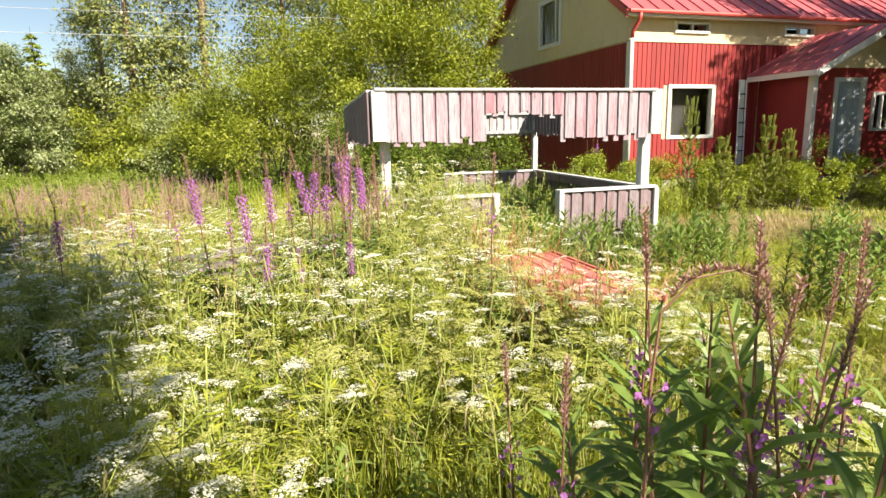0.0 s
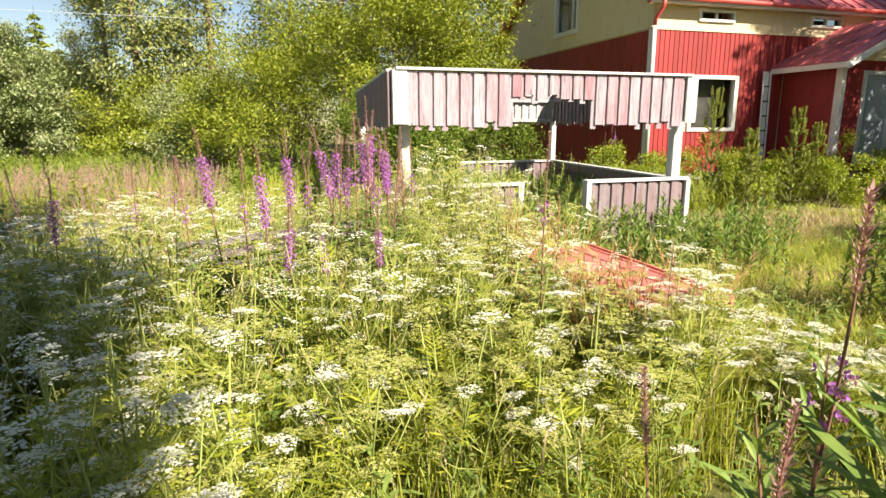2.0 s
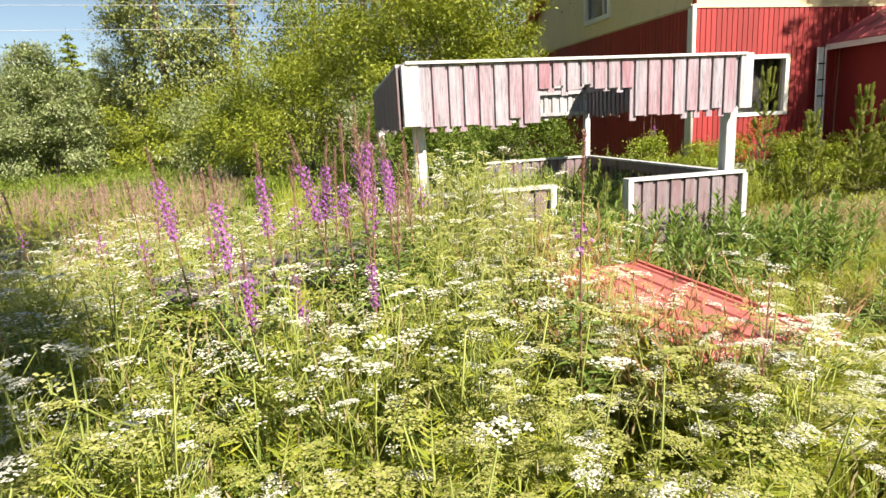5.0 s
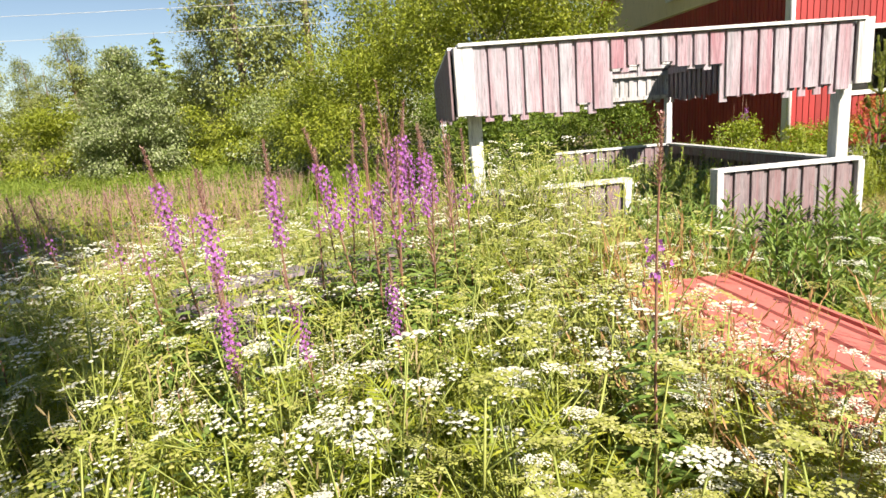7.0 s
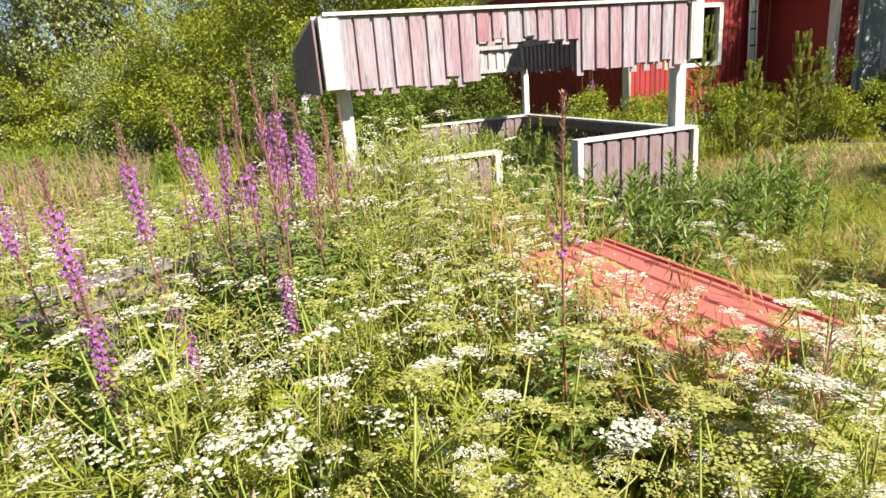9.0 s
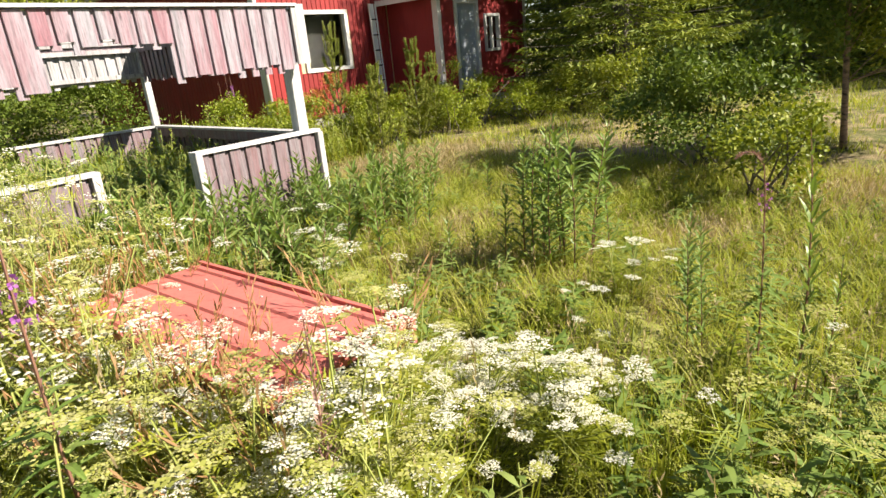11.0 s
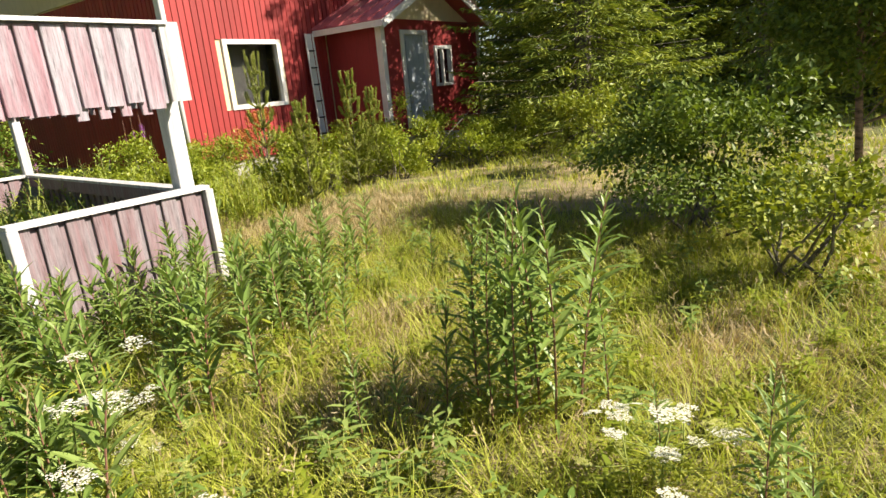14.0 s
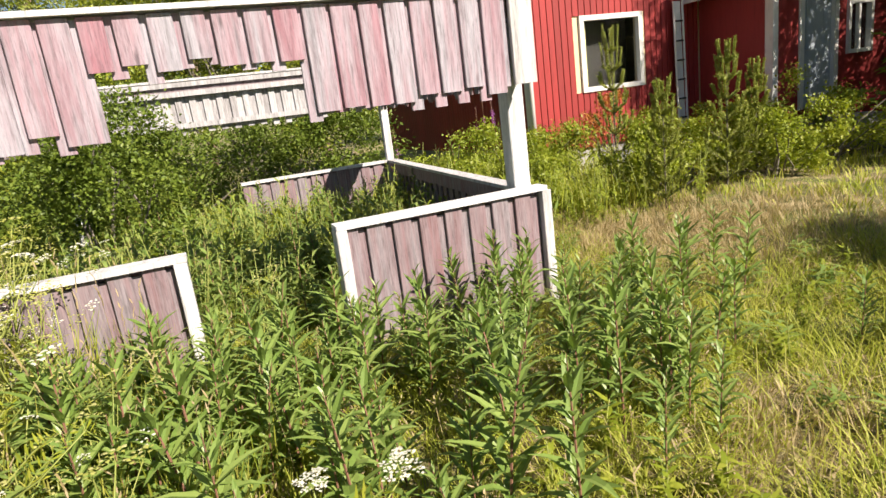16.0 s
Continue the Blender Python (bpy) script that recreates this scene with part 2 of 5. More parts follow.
# ---- building blocks ----
class Shape:
    """Collects vertices and faces of one mesh."""

    def __init__(self):
        self.v, self.f, self.m = [], [], []

    def add(self, verts, faces, mi=0):
        k = len(self.v)
        self.v += [tuple(p) for p in verts]
        self.f += [tuple(k + i for i in face) for face in faces]
        self.m += [mi] * len(faces)
        return self

    def box(self, lo, hi, mi=0, m=None, chamfer=0.0):
        (x0, y0, z0), (x1, y1, z1) = lo, hi
        c = min(chamfer, abs(x1 - x0) / 3, abs(y1 - y0) / 3)
        ring = [(x0 + c, y0), (x1 - c, y0), (x1, y0 + c), (x1, y1 - c), (x1 - c, y1), (x0 + c, y1), (x0, y1 - c), (x0, y0 + c)] if c else [(x0, y0), (x1, y0), (x1, y1), (x0, y1)]
        n = len(ring)
        vs = [(x, y, z) for z in (z0, z1) for x, y in ring]
        if m is not None:
            vs = [m @ Vector(p) for p in vs]
        fs = [(i, (i + 1) % n, n + (i + 1) % n, n + i) for i in range(n)] + [tuple(reversed(range(n))), tuple(range(n, 2 * n))]
        return self.add(vs, fs, mi)

    def tube(self, pts, radii, n=6, mi=0):
        pts = [Vector(p) for p in pts]
        rings = []
        for i, p in enumerate(pts):
            d = (pts[min(i + 1, len(pts) - 1)] - pts[max(i - 1, 0)]).normalized()
            a = d.orthogonal().normalized() if i == 0 else (a - d * a.dot(d)).normalized()
            b = d.cross(a)
            rings += [p + radii[i] * (math.cos(2 * math.pi * k / n) * a + math.sin(2 * math.pi * k / n) * b) for k in range(n)]
        fs = [(i * n + k, i * n + (k + 1) % n, (i + 1) * n + (k + 1) % n, (i + 1) * n + k) for i in range(len(pts) - 1) for k in range(n)]
        fs += [tuple(reversed(range(n))), tuple(range((len(pts) - 1) * n, len(pts) * n))]
        return self.add(rings, fs, mi)

    def mesh(self, name, mats, smooth=False):
        me = bpy.data.meshes.new(name)
        me.from_pydata(self.v, [], self.f)
        for m in mats if isinstance(mats, (list, tuple)) else [mats]:
            me.materials.append(m)
        if any(self.m):
            me.polygons.foreach_set("material_index", self.m)
        if smooth:
            me.polygons.foreach_set("use_smooth", [True] * len(self.f))
        me.update()
        return me


def part(name, shape, mats, parent=None, label="", smooth=False):
    ob = new(name, shape.mesh(name, mats, smooth))
    ob.parent = parent
    return tagged(ob, label)


def box_part(name, lo, hi, mats, parent=None, label="", m=None, chamfer=0.0):
    return part(name, Shape().box(lo, hi, 0, m, chamfer), mats, parent, label)


def thing(name, label, category, group="", place=None, kind=""):
    ob = new(name)
    ob.empty_display_size = 0.2
    if place is not None:
        ob.matrix_basis = place
    return tagged(ob, label, category, group, kind)


def baked(shape):
    """A template for scattering: vertices, loops, starts and material indices."""
    counts = [len(f) for f in shape.f]
    return (np.array(shape.v, float), np.array([i for f in shape.f for i in f], np.int64), np.r_[0, np.cumsum(counts)[:-1]].astype(np.int64), np.array(shape.m, np.int64))


def scatter_mesh(name, templates, picks, place, mats):
    """One mesh from many copies. picks: the template of each copy; place: rows x, y, z, turn, lean x, lean y, scale, height scale."""
    vs, ls, ss, ms = [], [], [], []
    nv = nl = 0
    for k, (v, loops, starts, mi) in enumerate(templates):
        rows = place[picks == k]
        if not len(rows):
            continue
        x, y, z, turn, lx, ly, s, h = rows.T
        c, sn = np.cos(turn)[:, None], np.sin(turn)[:, None]
        px, py, pz = (v[None, :, 0] * c - v[None, :, 1] * sn) * s[:, None], (v[None, :, 0] * sn + v[None, :, 1] * c) * s[:, None], v[None, :, 2] * (s * h)[:, None]
        out = np.stack([px + lx[:, None] * pz + x[:, None], py + ly[:, None] * pz + y[:, None], pz + z[:, None]], -1)
        n = len(rows)
        vs.append(out.reshape(-1, 3))
        ls.append((loops[None] + nv + np.arange(n)[:, None] * len(v)).ravel())
        ss.append((starts[None] + nl + np.arange(n)[:, None] * len(loops)).ravel())
        ms.append(np.tile(mi, n))
        nv += n * len(v)
        nl += n * len(loops)
    vs, ls, ss, ms = np.concatenate(vs), np.concatenate(ls), np.concatenate(ss), np.concatenate(ms)
    me = bpy.data.meshes.new(name)
    me.vertices.add(len(vs))
    me.vertices.foreach_set("co", vs.astype(np.float32).ravel())
    me.loops.add(len(ls))
    me.loops.foreach_set("vertex_index", ls.astype(np.int32))
    me.polygons.add(len(ss))
    me.polygons.foreach_set("loop_start", ss.astype(np.int32))
    me.polygons.foreach_set("material_index", ms.astype(np.int32))
    for m in mats:
        me.materials.append(m)
    me.update(calc_edges=True)
    return me


def leaf_mesh(name, centres, outward, size, mat, rng, slim=0.5, droop=0.2):
    """Many folded leaves (four corners, two faces each) at the centres, turned about and facing partly outward and up."""
    n = len(centres)
    d = outward + rng.normal(0, 0.75, (n, 3))
    d[:, 2] -= droop
    d /= np.linalg.norm(d, axis=1)[:, None]
    up = rng.normal(0, 0.6, (n, 3)) + np.array([0, 0, 1.0]) + 0.4 * outward
    side = np.cross(d, up)
    side /= np.maximum(np.linalg.norm(side, axis=1), 1e-6)[:, None]
    nrm = np.cross(side, d)
    ln = size * rng.uniform(0.65, 1.35, n)[:, None]
    wd = ln * slim * 0.5
    a, b = centres - d * ln / 2, centres + d * ln / 2
    mid = centres - d * ln * 0.08 + nrm * ln * 0.10
    vs = np.stack([a, mid + side * wd, b, mid - side * wd], 1).reshape(-1, 3)
    base = np.arange(n)[:, None] * 4
    ls = (base + np.array([0, 1, 2, 0, 2, 3])[None]).ravel()
    me = bpy.data.meshes.new(name)
    me.vertices.add(len(vs))
    me.vertices.foreach_set("co", vs.astype(np.float32).ravel())
    me.loops.add(len(ls))
    me.loops.foreach_set("vertex_index", ls.astype(np.int32))
    me.polygons.add(2 * n)
    me.polygons.foreach_set("loop_start", (np.arange(2 * n) * 3).astype(np.int32))
    me.materials.append(mat)
    me.update(calc_edges=True)
    return me


# ---- ground ----
def ground_z(x, y):
    return 0.05 * math.sin(0.7 * x + 1.3) * math.cos(0.55 * y + 0.4) + 0.03 * math.sin(1.9 * x - 0.8 * y)


def ground_z_np(x, y):
    return 0.05 * np.sin(0.7 * x + 1.3) * np.cos(0.55 * y + 0.4) + 0.03 * np.sin(1.9 * x - 0.8 * y)


def build_ground():
    n = 121
    u = np.linspace(-1, 1, n)
    line = np.sign(u) * (14 * np.abs(u) + 2500 * np.abs(u) ** 7)
    s = Shape()
    for y in line:
        for x in line:
            s.v.append((x + 2, y, ground_z(x + 2, y) * (1 if abs(x) + abs(y) < 40 else 0)))
    s.f = [(j * n + i, j * n + i + 1, (j + 1) * n + i + 1, (j + 1) * n + i) for j in range(n - 1) for i in range(n - 1)]
    s.m = [0] * len(s.f)
    tagged(part("ground", s, M_SOIL, smooth=True), "uneven meadow soil with dry straw and moss", "ground", kind="structure")


build_ground()


# ---- red house ----
HX, HY, HX1, HY1 = 7.28, 5.65, 17.5, 14.3
Z_PLINTH, Z_BAND, Z_EAVE = 0.42, 3.66, 4.42
RIDGE_Y, RIDGE_Z = 10.0, 7.25


def wall_with_openings(axis, at, thick, a0, a1, z0, z1, holes):
    """A thick wall along x ('x') or y ('y') with rectangular openings (a, b, low, high)."""
    s = Shape()

    def block(a, b, low, high):
        if b - a < 1e-4 or high - low < 1e-4:
            return
        if axis == "x":
            s.box((a, at, low), (b, at + thick, high))
        else:
            s.box((at, a, low), (at + thick, b, high))

    edges = sorted({a0, a1, *(h[0] for h in holes), *(h[1] for h in holes)})
    for a, b in zip(edges, edges[1:]):
        mine = sorted((h for h in holes if h[0] < b - 1e-6 and h[1] > a + 1e-6), key=lambda h: h[2])
        z = z0
        for h in mine:
            block(a, b, z, h[2])
            z = h[3]
        block(a, b, z, z1)
    return s


def wall_parts(name, parent, label, mat, *args):
    """Builds a wall with openings as one welded mesh."""
    return weld(part(name, wall_with_openings(*args), mat, parent, label))


def weld(ob):
    bm = bmesh.new()
    bm.from_mesh(ob.data)
    bmesh.ops.remove_doubles(bm, verts=bm.verts, dist=0.0005)
    bm.to_mesh(ob.data)
    bm.free()
    return ob


def window(parent, axis, at, a0, a1, z0, z1, bars=(), facing=-1, frame_w=0.09, curtain=False):
    """A window in a wall: casing, panes, bars and a near-black panel for the unlit room. facing: the outward side along
    the wall's normal.
    """
    def bx(s, a, b, p, q, low, high):
        lo, hi = sorted((at + facing * p, at + facing * q))
        return s.box((a, lo, low), (b, hi, high)) if axis == "x" else s.box((lo, a, low), (hi, b, high))

    w = part("window", bx(bx(bx(bx(Shape(), a0, a0 + frame_w, -0.06, 0.05, z0, z1), a1 - frame_w, a1, -0.06, 0.05, z0, z1), a0 + frame_w, a1 - frame_w, -0.06, 0.046, z1 - frame_w, z1), a0 + frame_w, a1 - frame_w, -0.06, 0.056, z0, z0 + frame_w), M_WHITE, parent, "white-painted wooden window casing")
    for f in bars:
        c = a0 + (a1 - a0) * f
        part("bar", bx(Shape(), c - 0.03, c + 0.03, -0.05, 0.02, z0 + frame_w, z1 - frame_w), M_WHITE, w)
    p = part("pane", bx(Shape(), a0 + frame_w, a1 - frame_w, -0.046, -0.04, z0 + frame_w, z1 - frame_w), M_GLASS, w, "dark reflecting window glass")
    p.visible_shadow = False
    # shade of the unlit room, given as a near-black panel
    part("recess", bx(Shape(), a0 + 0.02, a1 - 0.02, -0.42, -0.40, z0 + 0.02, z1 - 0.02), M_DARK, w, "near-black panel standing in for the unlit room's shade")
    if curtain:
        part("blind", bx(Shape(), a0 + frame_w, a0 + frame_w + 0.13, -0.15, -0.10, z0 + frame_w, z1 - frame_w), M_CURTAIN, w, "pale yellow curtain edge")
    return w


def plank_run(parent, axis, at, facing, a0, a1, z0, top, holes, pitch, mat, name="plank"):
    """Vertical siding boards, each its own object; alike lengths share a mesh. top may be a function of a."""
    made = {}
    a = a0
    while a < a1 - 0.02:
        b = min(a + pitch, a1)
        ztop = top(0.5 * (a + b)) if callable(top) else top
        spans, z = [], z0
        for h in sorted((h for h in holes if h[0] < b - 0.01 and h[1] > a + 0.01), key=lambda h: h[2]):
            spans.append((z, h[2]))
            z = h[3]
        spans.append((z, ztop))
        for low, high in spans:
            if high - low < 0.03:
                continue
            key = (round(b - a, 3), round(high - low, 3))
            if key not in made:
                w, h = key
                s = Shape()
                prof = [(0.004, 0.0), (0.008, 0.022), (w * 0.5, 0.024), (w - 0.012, 0.022), (w - 0.008, 0.0)]
                vs = []
                for zz in (0, h):
                    for u, d in prof:
                        vs.append((u, facing * d, zz) if axis == "x" else (facing * d, u, zz))
                k = len(prof)
                s.add(vs, [(i, i + 1, k + i + 1, k + i) for i in range(k - 1)] + [tuple(range(k)), tuple(range(k, 2 * k))])
                made[key] = s.mesh(name, mat)
            ob = new(name, made[key])
            ob.parent = parent
            ob.location = (a, at, low) if axis == "x" else (at, a, low)
        a = b


def standing_seam_roof(name, parent, corners, seams, mat, thick=0.05):
    """A pitched sheet-metal roof plane with raised seams. corners: eave start, eave end, ridge end, ridge start."""
    e0, e1, r1, r0 = (Vector(c) for c in corners)
    nrm = (e1 - e0).cross(r0 - e0).normalized()
    s = Shape()
    lo = [p - nrm * thick for p in (e0, e1, r1, r0)]
    s.add([e0, e1, r1, r0, *lo], [(0, 1, 2, 3), (7, 6, 5, 4), (0, 4, 5, 1), (1, 5, 6, 2), (2, 6, 7, 3), (3, 7, 4, 0)])
    roof = part(name, s, mat, parent)
    rib = Shape()
    for k in range(seams + 1):
        f = k / seams
        a, b = e0.lerp(e1, f), r0.lerp(r1, f)
        along = (e1 - e0).normalized() * 0.012
        rib.add([a - along, a + along, b + along, b - along, a - along + nrm * 0.03, a + along + nrm * 0.03, b + along + nrm * 0.03, b - along + nrm * 0.03],
                [(4, 5, 6, 7), (0, 1, 5, 4), (1, 2, 6, 5), (2, 3, 7, 6), (3, 0, 4, 7)])
    part("seams", rib, mat, roof)
    return roof


def build_house():
    h = thing("house", "two-storey house, red siding below cream, red metal roof", "house", place=pose(0, 0, 0))
    big, sm1, sm2 = (8.37, 9.74, 1.39, 2.69), (8.48, 9.49, 3.88, 4.15), (11.78, 12.79, 3.88, 4.15)
    up = (8.96, 10.35, 4.05, 5.45)
    part("plinth", Shape().box((HX + 0.04, HY + 0.04, -0.2), (HX1, HY1, Z_PLINTH)), M_STONE, h, "grey concrete plinth")
    wall_parts("front_wall", h, "cream upper front wall", M_CREAM, "x", HY, 0.2, HX, HX1, Z_PLINTH, Z_EAVE, [big, sm1, sm2])
    s = wall_with_openings("y", HX, 0.2, HY + 0.2, HY1, Z_PLINTH, Z_EAVE + 0.0, [(up[0], up[1], up[2], Z_EAVE)])
    # gable above the eaves, with the upper window cut through it
    slope0, slope1 = (RIDGE_Z - Z_EAVE) / (RIDGE_Y - HY), (RIDGE_Z - Z_EAVE) / (HY1 - RIDGE_Y)

    def gable_z(y):
        return Z_EAVE + (y - HY) * slope0 if y < RIDGE_Y else RIDGE_Z - (y - RIDGE_Y) * slope1

    ys = sorted({HY + 0.01, up[0], up[1], RIDGE_Y, HY1 - 0.01})
    for a, b in zip(ys, ys[1:]):
        low = up[3] if up[0] <= a < up[1] else Z_EAVE
        za, zb = max(low, gable_z(a)), max(low, gable_z(b))
        s.add([(x, y, z) for x in (HX, HX + 0.2) for y, z in ((a, low), (b, low), (b, zb), (a, za))],
              [(0, 1, 2, 3), (7, 6, 5, 4), (0, 4, 5, 1), (1, 5, 6, 2), (2, 6, 7, 3), (3, 7, 4, 0)])
    weld(part("gable_wall", s, M_CREAM, h, "cream gable wall in shade"))
    part("back_wall", Shape().box((HX + 0.2, HY1 - 0.2, Z_PLINTH), (HX1, HY1, Z_EAVE)), M_CREAM, h)
    part("end_wall", Shape().box((HX1, HY, Z_PLINTH), (HX1 + 0.2, HY1, Z_EAVE)), M_CREAM, h)
    part("band_board", Shape().box((HX - 0.03, HY - 0.045, Z_BAND), (HX1, HY, Z_BAND + 0.05)).box((HX - 0.045, HY, Z_BAND + 0.03), (HX, HY1, Z_BAND + 0.08)), M_CREAM, h, "cream moulding over the red boards")
    window(h, "x", HY, *big, frame_w=0.085, curtain=True)
    window(h, "x", HY, *sm1, bars=(0.5,), frame_w=0.06)
    window(h, "x", HY, *sm2, bars=(0.5,), frame_w=0.06)
    window(h, "y", HX, *up, bars=(0.26,), frame_w=0.12)
    # the floor gets the same near-black in place of room shade
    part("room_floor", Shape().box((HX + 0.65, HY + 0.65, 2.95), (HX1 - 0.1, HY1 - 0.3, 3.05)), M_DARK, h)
    # roof
    o = 0.30
    ez = Z_EAVE - o * slope0 + 0.10
    standing_seam_roof("roof", h, ((HX - o, HY - o, ez), (HX1 + o, HY - o, ez), (HX1 + o, RIDGE_Y, RIDGE_Z + 0.10), (HX - o, RIDGE_Y, RIDGE_Z + 0.10)), 26, M_ROOF)
    bz = Z_EAVE - o * slope1 + 0.10
    standing_seam_roof("roof", h, ((HX1 + o, HY1 + o, bz), (HX - o, HY1 + o, bz), (HX - o, RIDGE_Y, RIDGE_Z + 0.10), (HX1 + o, RIDGE_Y, RIDGE_Z + 0.10)), 26, M_ROOF)
    barge = Shape()
    for y0, z0, y1, z1 in ((HY - o, ez, RIDGE_Y, RIDGE_Z + 0.1), (RIDGE_Y, RIDGE_Z + 0.1, HY1 + o, bz)):
        barge.add([(x, y, z + d) for x in (HX - o - 0.03, HX - o) for y, z, d in ((y0, z0, -0.19), (y1, z1, -0.19), (y1, z1, -0.02), (y0, z0, -0.02))],
                  [(0, 1, 2, 3), (7, 6, 5, 4), (0, 4, 5, 1), (1, 5, 6, 2), (2, 6, 7, 3), (3, 7, 4, 0)])
    part("barge_board", barge, M_PIPE_RED, h, "red barge board along the gable")
    part("soffit", Shape().box((HX - o, HY - o + 0.02, ez - 0.13), (HX1 + o, HY - 0.05, ez - 0.09)), M_CREAM, h)
    part("eave_board", Shape().box((HX - o, HY - o - 0.01, ez - 0.15), (HX1 + o, HY - o + 0.02, ez - 0.055)), M_WHITE, h, "white eave board")
    part("gutter", Shape().tube([(HX - o, HY - o - 0.06, ez - 0.05), (HX1 + o, HY - o - 0.06, ez - 0.05)], [0.05, 0.05], 8), M_PIPE_RED, h, "red rain gutter")
    pipe = part("downpipe", Shape().tube([(HX + 0.0, HY - o - 0.06, ez - 0.08), (HX + 0.0, HY - 0.34, ez - 0.22), (HX - 0.03, HY - 0.12, ez - 0.46), (HX - 0.03, HY - 0.10, 3.72)], [0.045] * 4, 10), M_PIPE_RED, h, "red downpipe at the corner", True)
    part("lower_pipe", Shape().tube([(HX - 0.03, HY - 0.10, 3.72), (HX - 0.03, HY - 0.10, 0.35)], [0.045] * 2, 10), M_WHITE, pipe, "white lower downpipe", True)
    part("corner_board", Shape().box((HX - 0.035, HY - 0.035, Z_PLINTH), (HX + 0.0, HY + 0.10, Z_BAND)).box((HX, HY - 0.035, Z_PLINTH), (HX + 0.06, HY, Z_BAND)), M_WHITE, h, "white corner board")
    # porch
    px0, px1, py = 11.12, 14.55, 4.05
    door, win = (11.77, 12.72, 0.62, 2.73), (12.98, 13.66, 1.48, 2.40)
    wall_parts("porch_wall", h, "red porch front wall", M_RED, "x", py, 0.15, px0, px1, 0.3, 2.95, [door, win])
    part("porch_wall", Shape().box((px0, py + 0.15, 0.3), (px0 + 0.15, HY - 0.03, 2.85)), M_RED, h, "red porch side wall in shade")
    part("porch_wall", Shape().box((px1 - 0.15, py + 0.15, 0.3), (px1, HY - 0.03, 2.85)), M_RED, h)
    part("porch_plinth", Shape().box((px0 + 0.03, py + 0.03, -0.2), (px1 - 0.03, HY, 0.3)), M_STONE, h)
    mid = (px0 + px1) / 2
    apex = 2.9 + (mid - px0 + 0.42) * 0.47
    part("porch_gable", Shape().add([(x, y, z) for y in (py + 0.002, py + 0.148) for x, z in ((px0, 2.95), (px1, 2.95), (mid, apex - 0.1))], [(0, 1, 2), (5, 4, 3), (0, 3, 4, 1), (1, 4, 5, 2), (2, 5, 3, 0)]), M_CREAM, h, "cream boarded porch gable")
    ox = 0.42
    standing_seam_roof("porch_roof", h, ((px0 - ox, HY - 0.05, 2.88), (px0 - ox, py - 0.45, 2.88), (mid, py - 0.45, apex + 0.03), (mid, HY - 0.05, apex + 0.03)), 5, M_ROOF)
    standing_seam_roof("porch_roof", h, ((px1 + ox, py - 0.45, 2.88), (px1 + ox, HY - 0.05, 2.88), (mid, HY - 0.05, apex + 0.03), (mid, py - 0.45, apex + 0.03)), 5, M_ROOF)
    bb = Shape()
    for xa, xb in ((px0 - ox, mid), (px1 + ox, mid)):
        bb.add([(x, y, z + d) for y in (py - 0.49, py - 0.452) for x, z, d in ((xa, 2.88, -0.17), (xb, apex + 0.03, -0.17), (xb, apex + 0.03, -0.01), (xa, 2.88, -0.01))],
               [(0, 1, 2, 3), (7, 6, 5, 4), (0, 4, 5, 1), (1, 5, 6, 2), (2, 6, 7, 3), (3, 7, 4, 0)])
    part("porch_barge_board", bb, M_WHITE, h, "white barge boards of the porch")
    part("porch_eave_board", Shape().box((px0 - ox - 0.02, py - 0.45, 2.74), (px0 - ox + 0.02, HY - 0.06, 2.86)), M_WHITE, h, "white eave board of the porch")
    part("porch_corner_board", Shape().box((px0 - 0.03, py - 0.03, 0.3), (px0 + 0.1, py - 0.002, 2.9)).box((px0 - 0.03, py - 0.002, 0.3), (px0 - 0.002, py + 0.12, 2.82)), M_WHITE, h, "white porch corner board")
    d = part("door", Shape().box((door[0] + 0.09, py + 0.04, door[2]), (door[1] - 0.09, py + 0.09, door[3] - 0.09)), M_DOORBLUE, h, "grey-blue panelled entrance door")
    part("casing", Shape().box((door[0] - 0.02, py - 0.03, door[2]), (door[0] + 0.09, py + 0.1, door[3])).box((door[1] - 0.09, py - 0.03, door[2]), (door[1] + 0.02, py + 0.1, door[3])).box((door[0] + 0.09, py - 0.028, door[3] - 0.09), (door[1] - 0.09, py + 0.1, door[3])), M_WHITE, d, "white door casing")
    for z0, z1 in ((0.8, 1.4), (1.5, 2.5)):
        part("panel", Shape().box((door[0] + 0.2, py + 0.02, z0), (door[1] - 0.2, py + 0.04, z1)), M_DOORBLUE, d)
    part("handle", Shape().tube([(door[0] + 0.16, py + 0.02, 1.62), (door[0] + 0.16, py - 0.03, 1.62), (door[0] + 0.28, py - 0.03, 1.62)], [0.011] * 3, 8), M_WIRE, d, "steel lever handle", True)
    part("step", Shape().box((door[0] - 0.2, py - 0.75, -0.1), (door[1] + 0.2, py - 0.01, 0.44)), M_STONE, h, "concrete doorstep")
    part("step", Shape().box((door[0] - 0.2, py - 1.05, -0.1), (door[1] + 0.2, py - 0.752, 0.27)), M_STONE, h, "lower concrete doorstep")
    window(h, "x", py, *win, bars=(0.5,), frame_w=0.07)
    return h, big, up, door, win


HOUSE, W_BIG, W_UP, P_DOOR, P_WIN = build_house()


